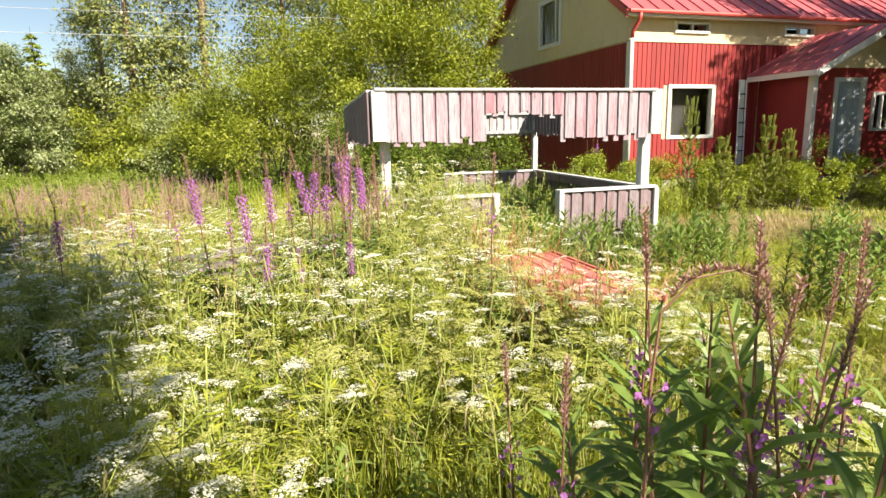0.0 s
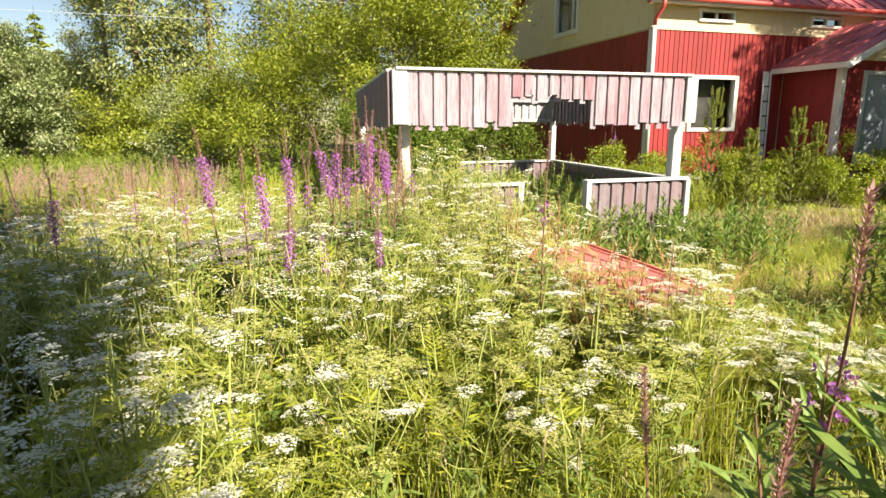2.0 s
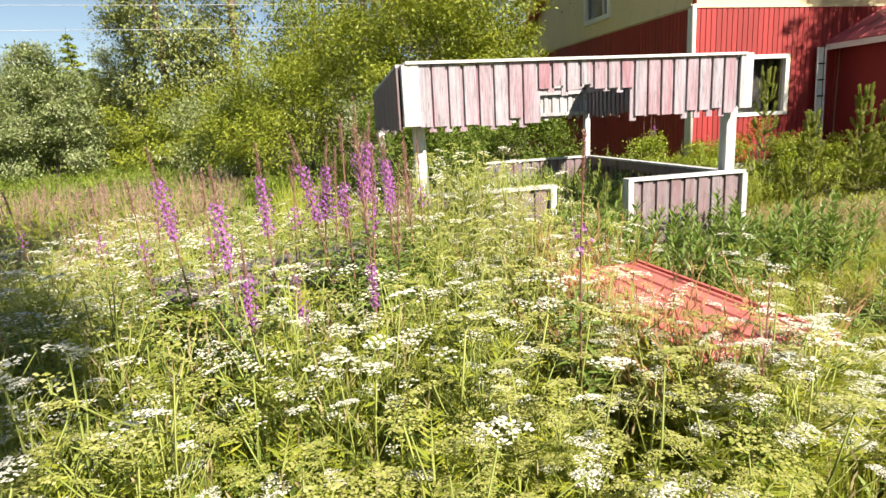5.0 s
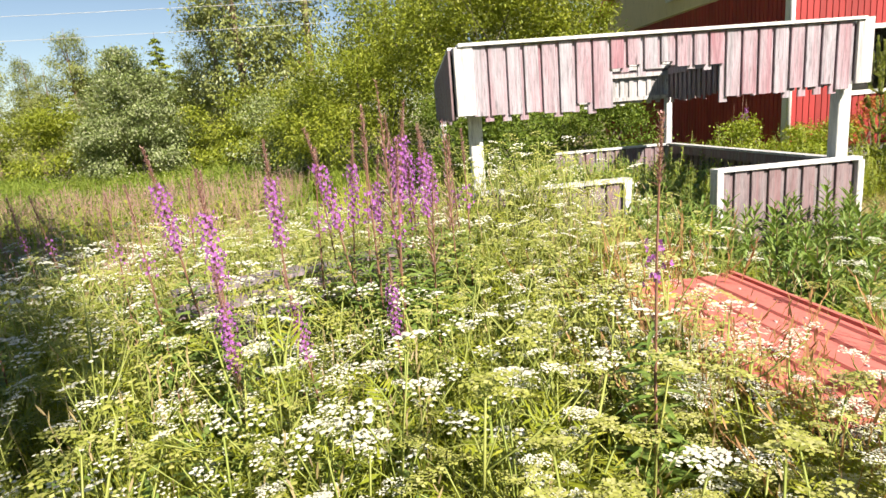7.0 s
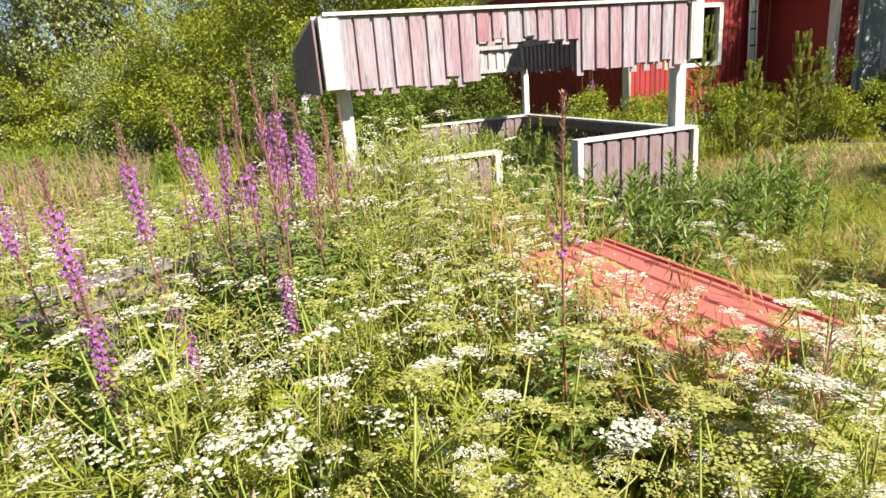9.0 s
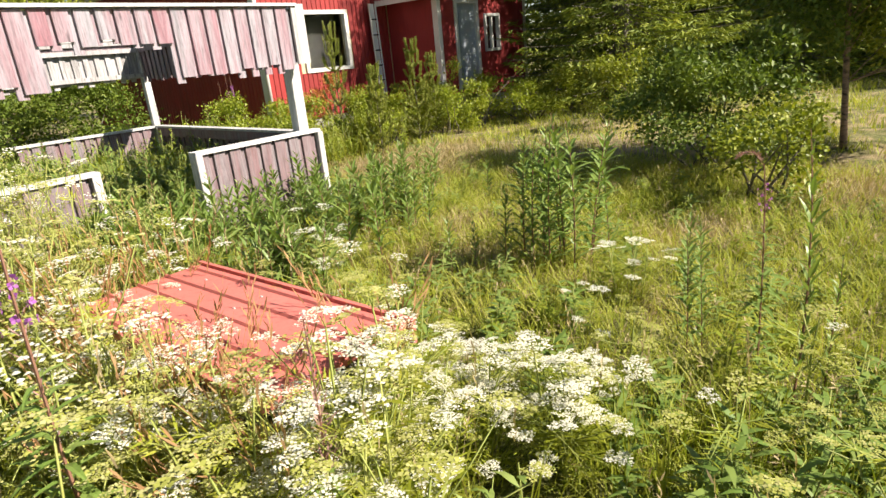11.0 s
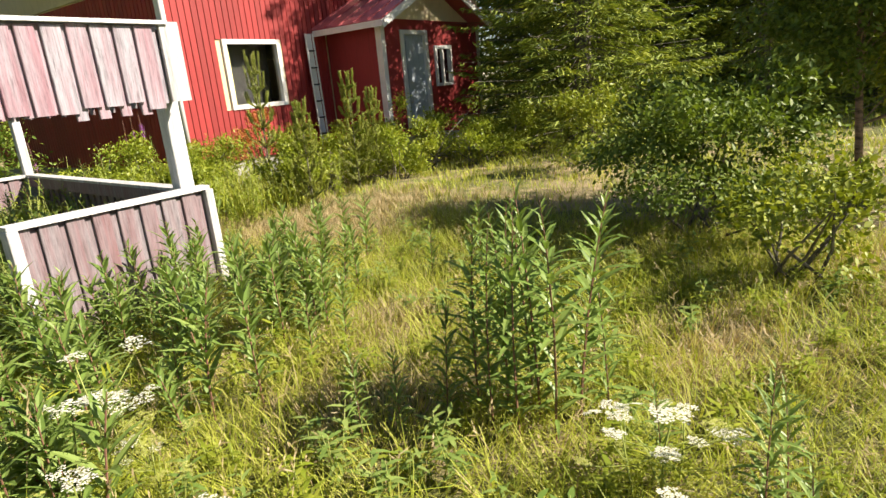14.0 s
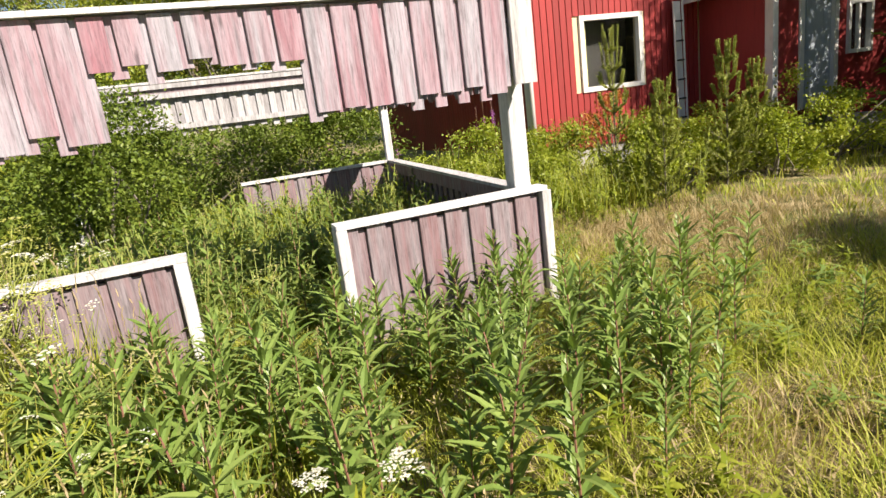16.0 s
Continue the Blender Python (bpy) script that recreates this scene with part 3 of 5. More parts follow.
def build_ladder():
    """White wall ladder beside the porch."""
    s = thing("ladder", "white metal ladder standing against the red wall", "ladder", place=pose(0, 0, 0))
    p0, p1 = Vector((10.38, 5.42, 0.0)), Vector((10.38, 5.50, 2.80))
    for dx in (0.0, 0.21):
        part("rail", Shape().tube([p0 + Vector((dx, 0, 0)), p1 + Vector((dx, 0, 0))], [0.022, 0.022], 6), M_WHITE, s)
    part("backing", Shape().add([p0 + Vector((0.02, 0.03, 0)), p0 + Vector((0.19, 0.03, 0)), p1 + Vector((0.19, 0.03, 0)), p1 + Vector((0.02, 0.03, 0)), p0 + Vector((0.02, 0.045, 0)), p0 + Vector((0.19, 0.045, 0)), p1 + Vector((0.19, 0.045, 0)), p1 + Vector((0.02, 0.045, 0))],
         [(0, 1, 2, 3), (7, 6, 5, 4), (0, 4, 5, 1), (1, 5, 6, 2), (2, 6, 7, 3), (3, 7, 4, 0)]), M_WHITE, s, "pale board behind the rungs")
    for k in range(1, 8):
        a = p0.lerp(p1, k / 8)
        part("rung", Shape().tube([a, a + Vector((0.21, 0, 0))], [0.017, 0.017], 6), M_DARK, s)


build_ladder()

# ---- open timber shelter ----
SHEAR = 0.085                        # the sides lean off square in plan


def sx(x, y):
    return x + SHEAR * y


def slat(parent, x, y, z0, z1, w, d, facing, mat, rng, along="x", name="board"):
    """One sawn board, slightly skewed, with chamfered edges. along: the wall's direction in plan; facing: the outward side."""
    lean = rng.uniform(-0.006, 0.006)
    s = Shape().box((-w / 2, 0, 0), (w / 2, d, z1 - z0), 0, None, 0.004)
    m = Matrix.Translation((x, y, z0)) @ Matrix.Rotation({"x": 0.0, "y": radians(90) - math.atan(SHEAR)}[along], 4, "Z") @ Matrix.Rotation(lean, 4, "Y")
    if facing < 0:
        m = m @ Matrix.Translation((0, -d, 0))
    ob = part(name, s, mat, parent)
    ob.matrix_basis = m
    return ob


def fascia(sh, name, x0, x1, y0, y1, z_top, depth, mat, label, rng, facing, cut=None, along="x", pitch=0.158):
    """Board-on-board fascia: narrow under-boards, wide over-boards, ragged lower ends. cut: (from, to, depth) where it is short."""
    lo, hi = sorted((0.001, 0.03))
    bt = Shape()
    if along == "x":
        ya, yb = sorted((y0 - facing * lo, y0 - facing * hi))
        bt.box((x0, ya, z_top - 0.14), (x1, yb, z_top - 0.04))
    else:
        xa, xb = sorted((x0 + facing * lo, x0 + facing * hi))
        bt.add([(sx(x, y), y, z) for z in (z_top - 0.14, z_top - 0.04) for x, y in ((xa, y0 + 0.1), (xb, y0 + 0.1), (xb, y1 - 0.1), (xa, y1 - 0.1))],
               [(3, 2, 1, 0), (4, 5, 6, 7), (0, 1, 5, 4), (1, 2, 6, 5), (2, 3, 7, 6), (3, 0, 4, 7)])
    f = part(name, bt, M_GREYWOOD, sh, label)
    length = (x1 - x0) if along == "x" else (y1 - y0)
    n = max(2, round(length / pitch))
    step = length / n
    for k in range(2 * n):
        a = (k + 0.5) * step / 2
        over = k % 2 == 0
        px, py = (x0 + a, y0) if along == "x" else (sx(x0, y0 + a), y0 + a)
        drop = depth
        if cut and cut[0] < a < cut[1]:
            drop = cut[2]
        drop += (0.0 if over else 0.035) + rng.choice((-0.03, -0.012, 0.012, 0.03)) + rng.uniform(-0.008, 0.008)
        w = step * (rng.uniform(0.74, 0.86) if over else 0.5)
        off = 0.024 if over else 0.0
        if along == "x":
            slat(f, px, py + facing * off, z_top - drop, z_top - rng.uniform(0.0, 0.012), w, 0.022, facing, mat, rng)
        else:
            slat(f, px - facing * off, py, z_top - drop, z_top - rng.uniform(0.0, 0.012), w, 0.022, facing, mat, rng, "y")
    return f


def build_shelter():
    rng = np.random.default_rng(4)
    sh = thing("shelter", "roofless timber shelter with faded red boards and white posts", "shelter", place=pose(0, 0, 0))
    D, Wd = 4.5, 3.9
    # posts: front left, front right, back right, back left
    for x, y, w in ((0.20, 0.30, 0.115), (3.87, 0.30, 0.13), (sx(3.88, D), D, 0.10), (sx(0.05, D), D, 0.10)):
        part("post", Shape().box((x - w / 2, y - w / 2, -0.1), (x + w / 2, y + w / 2, 2.06), 0, None, 0.008), M_WHITEWOOD, sh, "white-painted square post with peeling paint")
    # beams behind the fascias
    part("beam", Shape().box((0.05, 0.06, 2.0), (3.85, 0.10, 2.12)), M_GREYWOOD, sh)
    part("beam", Shape().box((sx(0.0, D), D + 0.06, 2.02), (sx(3.9, D), D + 0.10, 2.13)), M_WHITEWOOD, sh)
    for z0, z1, y in ((2.10, 2.155, D - 0.07), (1.99, 2.05, D - 0.06), (1.62, 1.68, D - 0.05)):
        part("batten", Shape().box((sx(0.0, D), y, z0), (sx(3.9, D), y + 0.045, z1)), M_PALEWOOD, sh, "white batten on the back fascia")
    fascia(sh, "front_fascia", 0.17, 3.73, 0.03, 0, 2.14, 0.565, M_FASCIA, "faded red and grey ragged fascia boards", rng, -1, (1.27, 2.27, 0.27))
    fascia(sh, "back_fascia", sx(0, D), sx(3.9, D), D + 0.0, 0, 2.14, 0.53, M_PALEWOOD, "pale boards of the back fascia", rng, 1)
    # side fascias take the darker grey wood, so some shade sits in their colour
    fascia(sh, "left_fascia", 0.0, 0, 0.05, D, 2.13, 0.56, M_GREYWOOD, "side fascia boards in a darker grey that holds their shade", rng, 1, None, "y")
    fascia(sh, "right_fascia", 3.86, 0, 0.05, D, 2.13, 0.52, M_GREYWOOD, "side fascia boards with shade in their duller grey", rng, -1, None, "y")
    # white corner boards
    for x0, x1, z0, z1 in ((0.0, 0.165, 1.575, 2.145), (3.735, 3.895, 1.585, 2.165)):
        part("corner_board", Shape().box((x0, -0.03, z0), (x1, 0.004, z1), 0, None, 0.004).box((x0 if x0 < 1 else x1 - 0.03, 0.004, z0), (x0 + 0.03 if x0 < 1 else x1, 0.13, z1)), M_WHITEWOOD, sh, "worn white corner board")
    # cap boards on top
    part("cap_board", Shape().box((0.04, -0.05, 2.145), (3.80, 0.10, 2.172)), M_WHITEWOOD, sh, "weathered cap board")
    part("cap_board", Shape().box((sx(-0.02, D), D - 0.08, 2.162), (sx(3.92, D), D + 0.10, 2.188)), M_WHITEWOOD, sh)
    for x in (0.0, 3.86):
        s = Shape()
        s.add([(sx(x + d, y), y, z) for z in (2.135, 2.16) for d, y in ((-0.04, 0.11), (0.06, 0.11), (0.06, D - 0.09), (-0.04, D - 0.09))],
              [(3, 2, 1, 0), (4, 5, 6, 7), (0, 1, 5, 4), (1, 2, 6, 5), (2, 3, 7, 6), (3, 0, 4, 7)])
        part("cap_board", s, M_WHITEWOOD, sh)

    # low rails
    def rail(x0, x1, y, top, mat, facing, ends):
        r = part("rail_panel", Shape().box((x0, y + 0.001, top - 0.12), (x1, y + 0.045, top - 0.022)), M_GREYWOOD, sh, "low panel of grey weathered boards under a white cap")
        n = round((x1 - x0) / 0.178)
        st = (x1 - x0) / n
        for k in range(2 * n):
            a = x0 + (k + 0.5) * st / 2
            over = k % 2 == 0
            slat(r, a, y + facing * (0.024 if over else 0.0), 0.04 + rng.uniform(-0.03, 0.03), top - 0.02 - (0 if over else 0.035), st * (0.70 if over else 0.5), 0.022, facing, mat, rng)
        part("cap", Shape().box((x0 - 0.03, y - 0.075, top - 0.02), (x1 + 0.05, y + 0.06, top + 0.012), 0, None, 0.005), M_WHITEWOOD, r, "white cap rail")
        for x in ends:
            part("end_board", Shape().box((x - 0.035, y - 0.075, -0.05), (x + 0.035, y + 0.05, top - 0.022), 0, None, 0.004), M_WHITEWOOD, r, "white end board")
        return r

    rail(2.50, 3.93, 0.17, 0.875, M_GREYWOOD, -1, (2.50, 3.97))
    rail(0.20, 1.57, 0.17, 0.875, M_GREYWOOD, -1, (1.58,))
    rail(sx(1.9, D), sx(3.8, D), D - 0.02, 0.86, M_GREYWOOD, -1, ())
    r = part("rail_panel", Shape().add([(sx(3.86 + d, y), y, z) for z in (0.72, 0.84) for d, y in ((-0.03, 0.3), (0.01, 0.3), (0.01, D - 0.15), (-0.03, D - 0.15))],
                                      [(3, 2, 1, 0), (4, 5, 6, 7), (0, 1, 5, 4), (1, 2, 6, 5), (2, 3, 7, 6), (3, 0, 4, 7)]), M_GREYWOOD, sh, "side rail of dark weathered boards under a pale cap")
    for k in range(46):
        y = 0.32 + k * 0.091
        over = k % 2 == 0
        slat(r, sx(3.90, y) + (0.024 if over else 0), y, 0.04, 0.84 - (0 if over else 0.03), 0.11, 0.022, -1, M_GREYWOOD, rng, "y")
    s = Shape()
    s.add([(sx(3.88 + d, y), y, z) for z in (0.845, 0.872) for d, y in ((-0.06, 0.24), (0.07, 0.24), (0.07, D - 0.1), (-0.06, D - 0.1))],
          [(3, 2, 1, 0), (4, 5, 6, 7), (0, 1, 5, 4), (1, 2, 6, 5), (2, 3, 7, 6), (3, 0, 4, 7)])
    part("cap", s, M_WHITEWOOD, r, "pale cap rail")
    return sh


build_shelter()


# ---- red hatch lying in the weeds ----
def build_hatch():
    rng = np.random.default_rng(9)
    h = thing("hatch_cover", "low faded red ribbed sheet cover lying among the weeds", "cover", place=pose(0, 0, 0))
    x0, x1, y0, y1, z = 0.47, 1.12, -3.74, -2.22, 0.60
    part("frame", Shape().box((x0 + 0.05, y0 + 0.05, 0.0), (x1 - 0.05, y0 + 0.1, z - 0.032)).box((x0 + 0.05, y1 - 0.1, 0.0), (x1 - 0.05, y1 - 0.05, z - 0.032))
         .box((x0 + 0.05, y0 + 0.1, 0.0), (x0 + 0.1, y1 - 0.1, z - 0.032)).box((x1 - 0.1, y0 + 0.1, 0.0), (x1 - 0.05, y1 - 0.1, z - 0.032)), M_DARKWOOD, h, "dark frame under the sheet")
    part("sheet", Shape().box((x0, y0, z - 0.028), (x1, y1, z), 0, None, 0.004), M_HATCH, h, "smooth faded red sheet")
    for k in range(5):
        a = x0 + 0.03 + k * 0.141
        part("rib", Shape().add([(a + u, y + rng.uniform(-0.004, 0.004), z + d) for y in (y0 + 0.004, y1 - 0.004) for u, d in ((0, 0.0005), (0.009, 0.011), (0.019, 0.011), (0.028, 0.0005))],
             [(0, 4, 5, 1), (1, 5, 6, 2), (2, 6, 7, 3), (3, 2, 1, 0), (4, 7, 6, 5)]), M_HATCH, h)
    for y in (y0 + 0.3, y0 + 0.78, y0 + 1.25):
        for k in range(4):
            part("screw", Shape().tube([(x0 + 0.115 + k * 0.141, y, z - 0.001), (x0 + 0.115 + k * 0.141, y, z + 0.005)], [0.007, 0.006], 8), M_WIRE, h)
    part("edge_board", Shape().box((x1 + 0.012, y0 - 0.02, z - 0.09), (x1 + 0.034, y1 + 0.02, z + 0.012), 0, None, 0.004), M_HATCH, h)


build_hatch()


# ---- plants: templates ----
def strip(s, pts, widths, side, mi=0):
    """A narrow leaf along pts, with a width at each point; the last point is the tip."""
    side = Vector(side).normalized()
    vs, n = [], len(pts)
    for p, w in zip(pts[:-1], widths):
        vs += [Vector(p) - side * w / 2, Vector(p) + side * w / 2]
    vs.append(Vector(pts[-1]))
    fs = [(2 * i, 2 * i + 1, 2 * i + 3, 2 * i + 2) for i in range(n - 2)] + [(2 * n - 4, 2 * n - 3, 2 * n - 2)]
    s.add(vs, fs, mi)


def grass_tuft(rng, blades, height, spread, width, seed_heads=0):
    s = Shape()
    for k in range(blades):
        a = rng.uniform(0, 2 * math.pi)
        b = a + rng.uniform(-0.8, 0.8)
        r = spread * math.sqrt(rng.uniform(0, 1))
        h = height * rng.uniform(0.45, 1.0)
        bend = h * rng.uniform(0.08, 0.55)
        x, y, dx, dy = r * math.cos(a), r * math.sin(a), math.cos(b), math.sin(b)
        pts = [(x + dx * bend * u ** 2, y + dy * bend * u ** 2, h * (u - 0.18 * (bend / h) * u ** 3)) for u in (0, 0.4, 0.75, 1.0)]
        strip(s, pts, [width, width * 0.9, width * 0.55], (-dy, dx, rng.uniform(-0.3, 0.3)))
    for k in range(seed_heads):
        a = rng.uniform(0, 2 * math.pi)
        h = height * rng.uniform(1.0, 1.3)
        dx, dy = math.cos(a) * 0.12 * h, math.sin(a) * 0.12 * h
        strip(s, [(0, 0, 0), (dx * 0.4, dy * 0.4, h * 0.6), (dx, dy, h)], [0.003, 0.0025], (-dy, dx, 0), 1)
        for j in range(7):
            u = 0.78 + 0.035 * j
            p = Vector((dx * u, dy * u, h * u))
            q = p + Vector((rng.normal(0, 0.012), rng.normal(0, 0.012), 0.03))
            strip(s, [p, p.lerp(q, 0.5), q], [0.004, 0.007], (rng.normal(), rng.normal(), 0.1), 1)
    return baked(s)


def umbel(s, rng, c, radius, tilt, mi, fine=1):
    """A flat-topped flower head: rays that rise from one point to small round clusters."""
    foot = Vector(c) - Vector((0, 0, radius * 0.8))
    n = int(rng.integers(11, 16))
    for k in range(n):
        r = radius * math.sqrt((k + 0.5) / n)
        a = k * 2.4 + rng.uniform(-0.3, 0.3)
        p = Vector(c) + Vector((r * math.cos(a), r * math.sin(a), radius * 0.22 * (1 - (r / radius) ** 2) + tilt[0] * r * math.cos(a) + tilt[1] * r * math.sin(a)))
        q = radius * (rng.uniform(0.2, 0.3) if fine == 2 else rng.uniform(0.15, 0.24))
        if fine == 2:
            for w in range(7):
                ang, rr = w * 2.4 + a, q * 1.15 * math.sqrt((w + 0.4) / 7)
                e = p + Vector((rr * math.cos(ang), rr * math.sin(ang), q * 0.45 * (1 - (rr / (q * 1.15)) ** 2) + rng.uniform(-0.1, 0.1) * q))
                g = q * rng.uniform(0.32, 0.46)
                t = rng.uniform(0, 1.5)
                ax, ay = Vector((math.cos(t), math.sin(t), rng.uniform(-0.4, 0.4))) * g, Vector((-math.sin(t), math.cos(t), rng.uniform(-0.4, 0.4))) * g
                s.add([e - ax, e - ay, e + ax, e + ay], [(0, 1, 2, 3)], mi)
        else:
            top = p + Vector((0, 0, q * 0.5))
            rim = [p + Vector((q * math.cos(t) * rng.uniform(0.65, 1.25), q * math.sin(t) * rng.uniform(0.65, 1.25), rng.uniform(-0.3, 0.3) * q)) for t in (0, 1.257, 2.513, 3.77, 5.027)]
            s.add([top, *rim], [(0, i + 1, (i + 1) % 5 + 1) for i in range(5)], mi)
        if k % 3 == 0:
            strip(s, [foot, foot.lerp(p, 0.5), p], [0.002, 0.002], (-math.sin(a), math.cos(a), 0), 1)


def feather_leaf(s, rng, base, direction, length, mi=0):
    """A finely divided leaf: paired narrow leaflets, the lower pairs divided again."""
    d = Vector(direction).normalized()
    side = d.cross(Vector((0, 0, 1))).normalized()
    upn = side.cross(d)
    for j in range(8):
        u = 0.22 + 0.78 * j / 8
        p = Vector(base) + d * length * u - upn * length * 0.22 * u * u
        ln = length * 0.36 * (1 - 0.75 * (u - 0.2)) * rng.uniform(0.6, 1.2)
        for sg in (-1, 1):
            q = (d * rng.uniform(0.5, 1.1) + side * sg + upn * rng.uniform(-0.5, 0.5)).normalized()
            e = (d - q * d.dot(q)).normalized() * ln * 0.07
            s.add([p, p + q * ln * 0.45 - e, p + q * ln, p + q * ln * 0.55 + e], [(0, 1, 2, 3)], mi)
            m = p + q * ln * 0.4
            s.add([m - e * 0.5, m + (q * 0.5 + d).normalized() * ln * 0.55, m + e * 0.9 + q * ln * 0.12], [(0, 1, 2)], mi)
    strip(s, [Vector(base), Vector(base) + d * length * 0.5 - upn * length * 0.05, Vector(base) + d * length - upn * length * 0.22], [0.005, 0.004], side, 1)


def umbel_plant(rng, flower, heads, fine=1, leaves=5):
    """A white-flowered umbellifer, 0.8 m tall. Materials: leaf, stem, white, fading."""
    s = Shape()
    lean = rng.normal(0, 0.05, 2)
    pts = [(lean[0] * u * u, lean[1] * u * u, 0.8 * u) for u in (0, 0.35, 0.7, 1.0)]
    s.tube(pts[:-1] + [(pts[-1][0], pts[-1][1], 0.77)], [0.005, 0.0045, 0.0035, 0.0025], 3, 1)
    umbel(s, rng, (pts[-1][0], pts[-1][1], 0.8), rng.uniform(0.034, 0.05), rng.normal(0, 0.25, 2), flower, fine)
    for k in range(heads):
        z = rng.uniform(0.35, 0.6)
        a = k * 2.4 + rng.uniform(-0.4, 0.4)
        out, top = rng.uniform(0.09, 0.2), z + rng.uniform(0.12, 0.26)
        root = Vector((lean[0] * (z / 0.8) ** 2, lean[1] * (z / 0.8) ** 2, z))
        tip = Vector((out * math.cos(a), out * math.sin(a), top))
        knee = root.lerp(tip, 0.55) + Vector((0, 0, -0.03))
        s.tube([root, knee, tip - Vector((0, 0, 0.025))], [0.003, 0.0025, 0.002], 3, 1)
        umbel(s, rng, tip, rng.uniform(0.024, 0.042), rng.normal(0, 0.35, 2), flower if rng.uniform() < 0.8 else 5 - flower, fine)
    for k in range(leaves):
        a = k * 2.2 + rng.uniform(-0.4, 0.4)
        z = rng.uniform(0.08, 0.66)
        feather_leaf(s, rng, (0, 0, z), (math.cos(a), math.sin(a), rng.uniform(0.3, 0.9)), rng.uniform(0.12, 0.23))
    return baked(s)


def lance_leaf(s, base, direction, length, width, droop, mi=0, fold=0.0):
    d = Vector(direction).normalized()
    side = d.cross(Vector((0, 0, 1)))
    side = side.normalized() if side.length > 1e-4 else Vector((1, 0, 0))
    b = Vector(base)
    pts = [b + d * length * u - Vector((0, 0, droop * length * u * u)) for u in (0, 0.3, 0.62, 1.0)]
    if not fold:
        strip(s, pts, [width * 0.3, width, width * 0.75], side, mi)
        return
    # two halves that rise from the midrib
    lift = side.cross(d).normalized() * fold
    for sg in (-1, 1):
        rim = [p + (side * sg + lift) * width * w / 2 for p, w in zip(pts, (0.25, 1.0, 0.72))]
        s.add([pts[0], pts[1], pts[2], pts[3], *rim], [(0, 1, 5, 4), (1, 2, 6, 5), (2, 3, 6)], mi)


def weed_clump(rng, height, leaf=0.09, width=0.02, stems=3, count=11):
    """A leafy low weed with lance-shaped leaves, for the undergrowth."""
    s = Shape()
    for k in range(stems):
        a0 = rng.uniform(0, 6.28)
        h = height * rng.uniform(0.6, 1.0)
        lean = rng.normal(0, 0.1, 2)
        s.tube([(0.03 * math.cos(a0), 0.03 * math.sin(a0), 0), (lean[0] * h, lean[1] * h, h)], [0.004, 0.002], 3, 1)
        for j in range(count):
            u = 0.15 + 0.85 * j / count
            a = a0 + j * 2.4
            lance_leaf(s, (lean[0] * h * u, lean[1] * h * u, h * u), (math.cos(a), math.sin(a), rng.uniform(0.1, 0.9)), leaf * rng.uniform(0.7, 1.3), width, rng.uniform(0.1, 0.6))
    return baked(s)


# ---- where things grow ----
PATH_LINE = [(-1.3, -6.9), (-1.3, -6.3), (-1.08, -5.9), (-1.05, -5.55), (-0.85, -5.15), (-0.93, -4.98), (-0.85, -5.15), (-0.7, -5.3), (0.2, -5.0), (0.9, -4.65), (1.5, -3.85), (1.8, -3.4)]


def bell(x, y, cx, cy, r):
    return np.exp(-((x - cx) ** 2 + (y - cy) ** 2) / (r * r))


def from_path(x, y):
    d = np.full(np.shape(x), 99.0)
    for (ax, ay), (bx, by) in zip(PATH_LINE, PATH_LINE[1:]):
        dx, dy = bx - ax, by - ay
        u = np.clip(((x - ax) * dx + (y - ay) * dy) / (dx * dx + dy * dy), 0, 1)
        d = np.minimum(d, np.hypot(x - ax - u * dx, y - ay - u * dy))
    return d


def tall(x, y):
    """Height of the herb layer in metres."""
    h = 0.64 + 0.42 * bell(x, y, 0.4, -0.6, 1.15) + 0.18 * bell(x, y, -2.2, -3.0, 1.6)
    h = h + 0.16 * bell(x, y, 0.0, -3.2, 0.6) + 0.12 * bell(x, y, 0.6, -4.1, 0.45)
    right = 1 / (1 + np.exp(-(x - 2.0 - 0.12 * (y + 3)) * 3.0))
    h = h * (1 - right) + 0.30 * right
    return h


def off_limits(x, y):
    hatch = (x > 0.46) & (x < 1.17) & (y > -3.77) & (y < -2.19)
    house = (x > HX - 0.1) & (y > HY - 0.1)
    porch = (x > 11.0) & (y > 2.9)
    return hatch | house | porch


def sample(rng, count, x0, x1, y0, y1, keep=None, near=0.17):
    x, y = rng.uniform(x0, x1, count), rng.uniform(y0, y1, count)
    ok = ~off_limits(x, y) & (from_path(x, y) > near)
    if keep is not None:
        ok &= rng.uniform(0, 1, count) < keep(x, y)
    return x[ok], y[ok]


def rows_for(rng, x, y, scale, hscale, lean=0.12):
    n = len(x)
    return np.stack([x, y, ground_z_np(x, y) * (np.abs(x) + np.abs(y) < 40) - 0.01, rng.uniform(0, 6.28, n), rng.normal(0, lean, n), rng.normal(0, lean, n), scale * np.ones(n), hscale * np.ones(n)], 1)


def stuff(name, me, label, category):
    return tagged(new(name, me), label, category, kind="stuff")


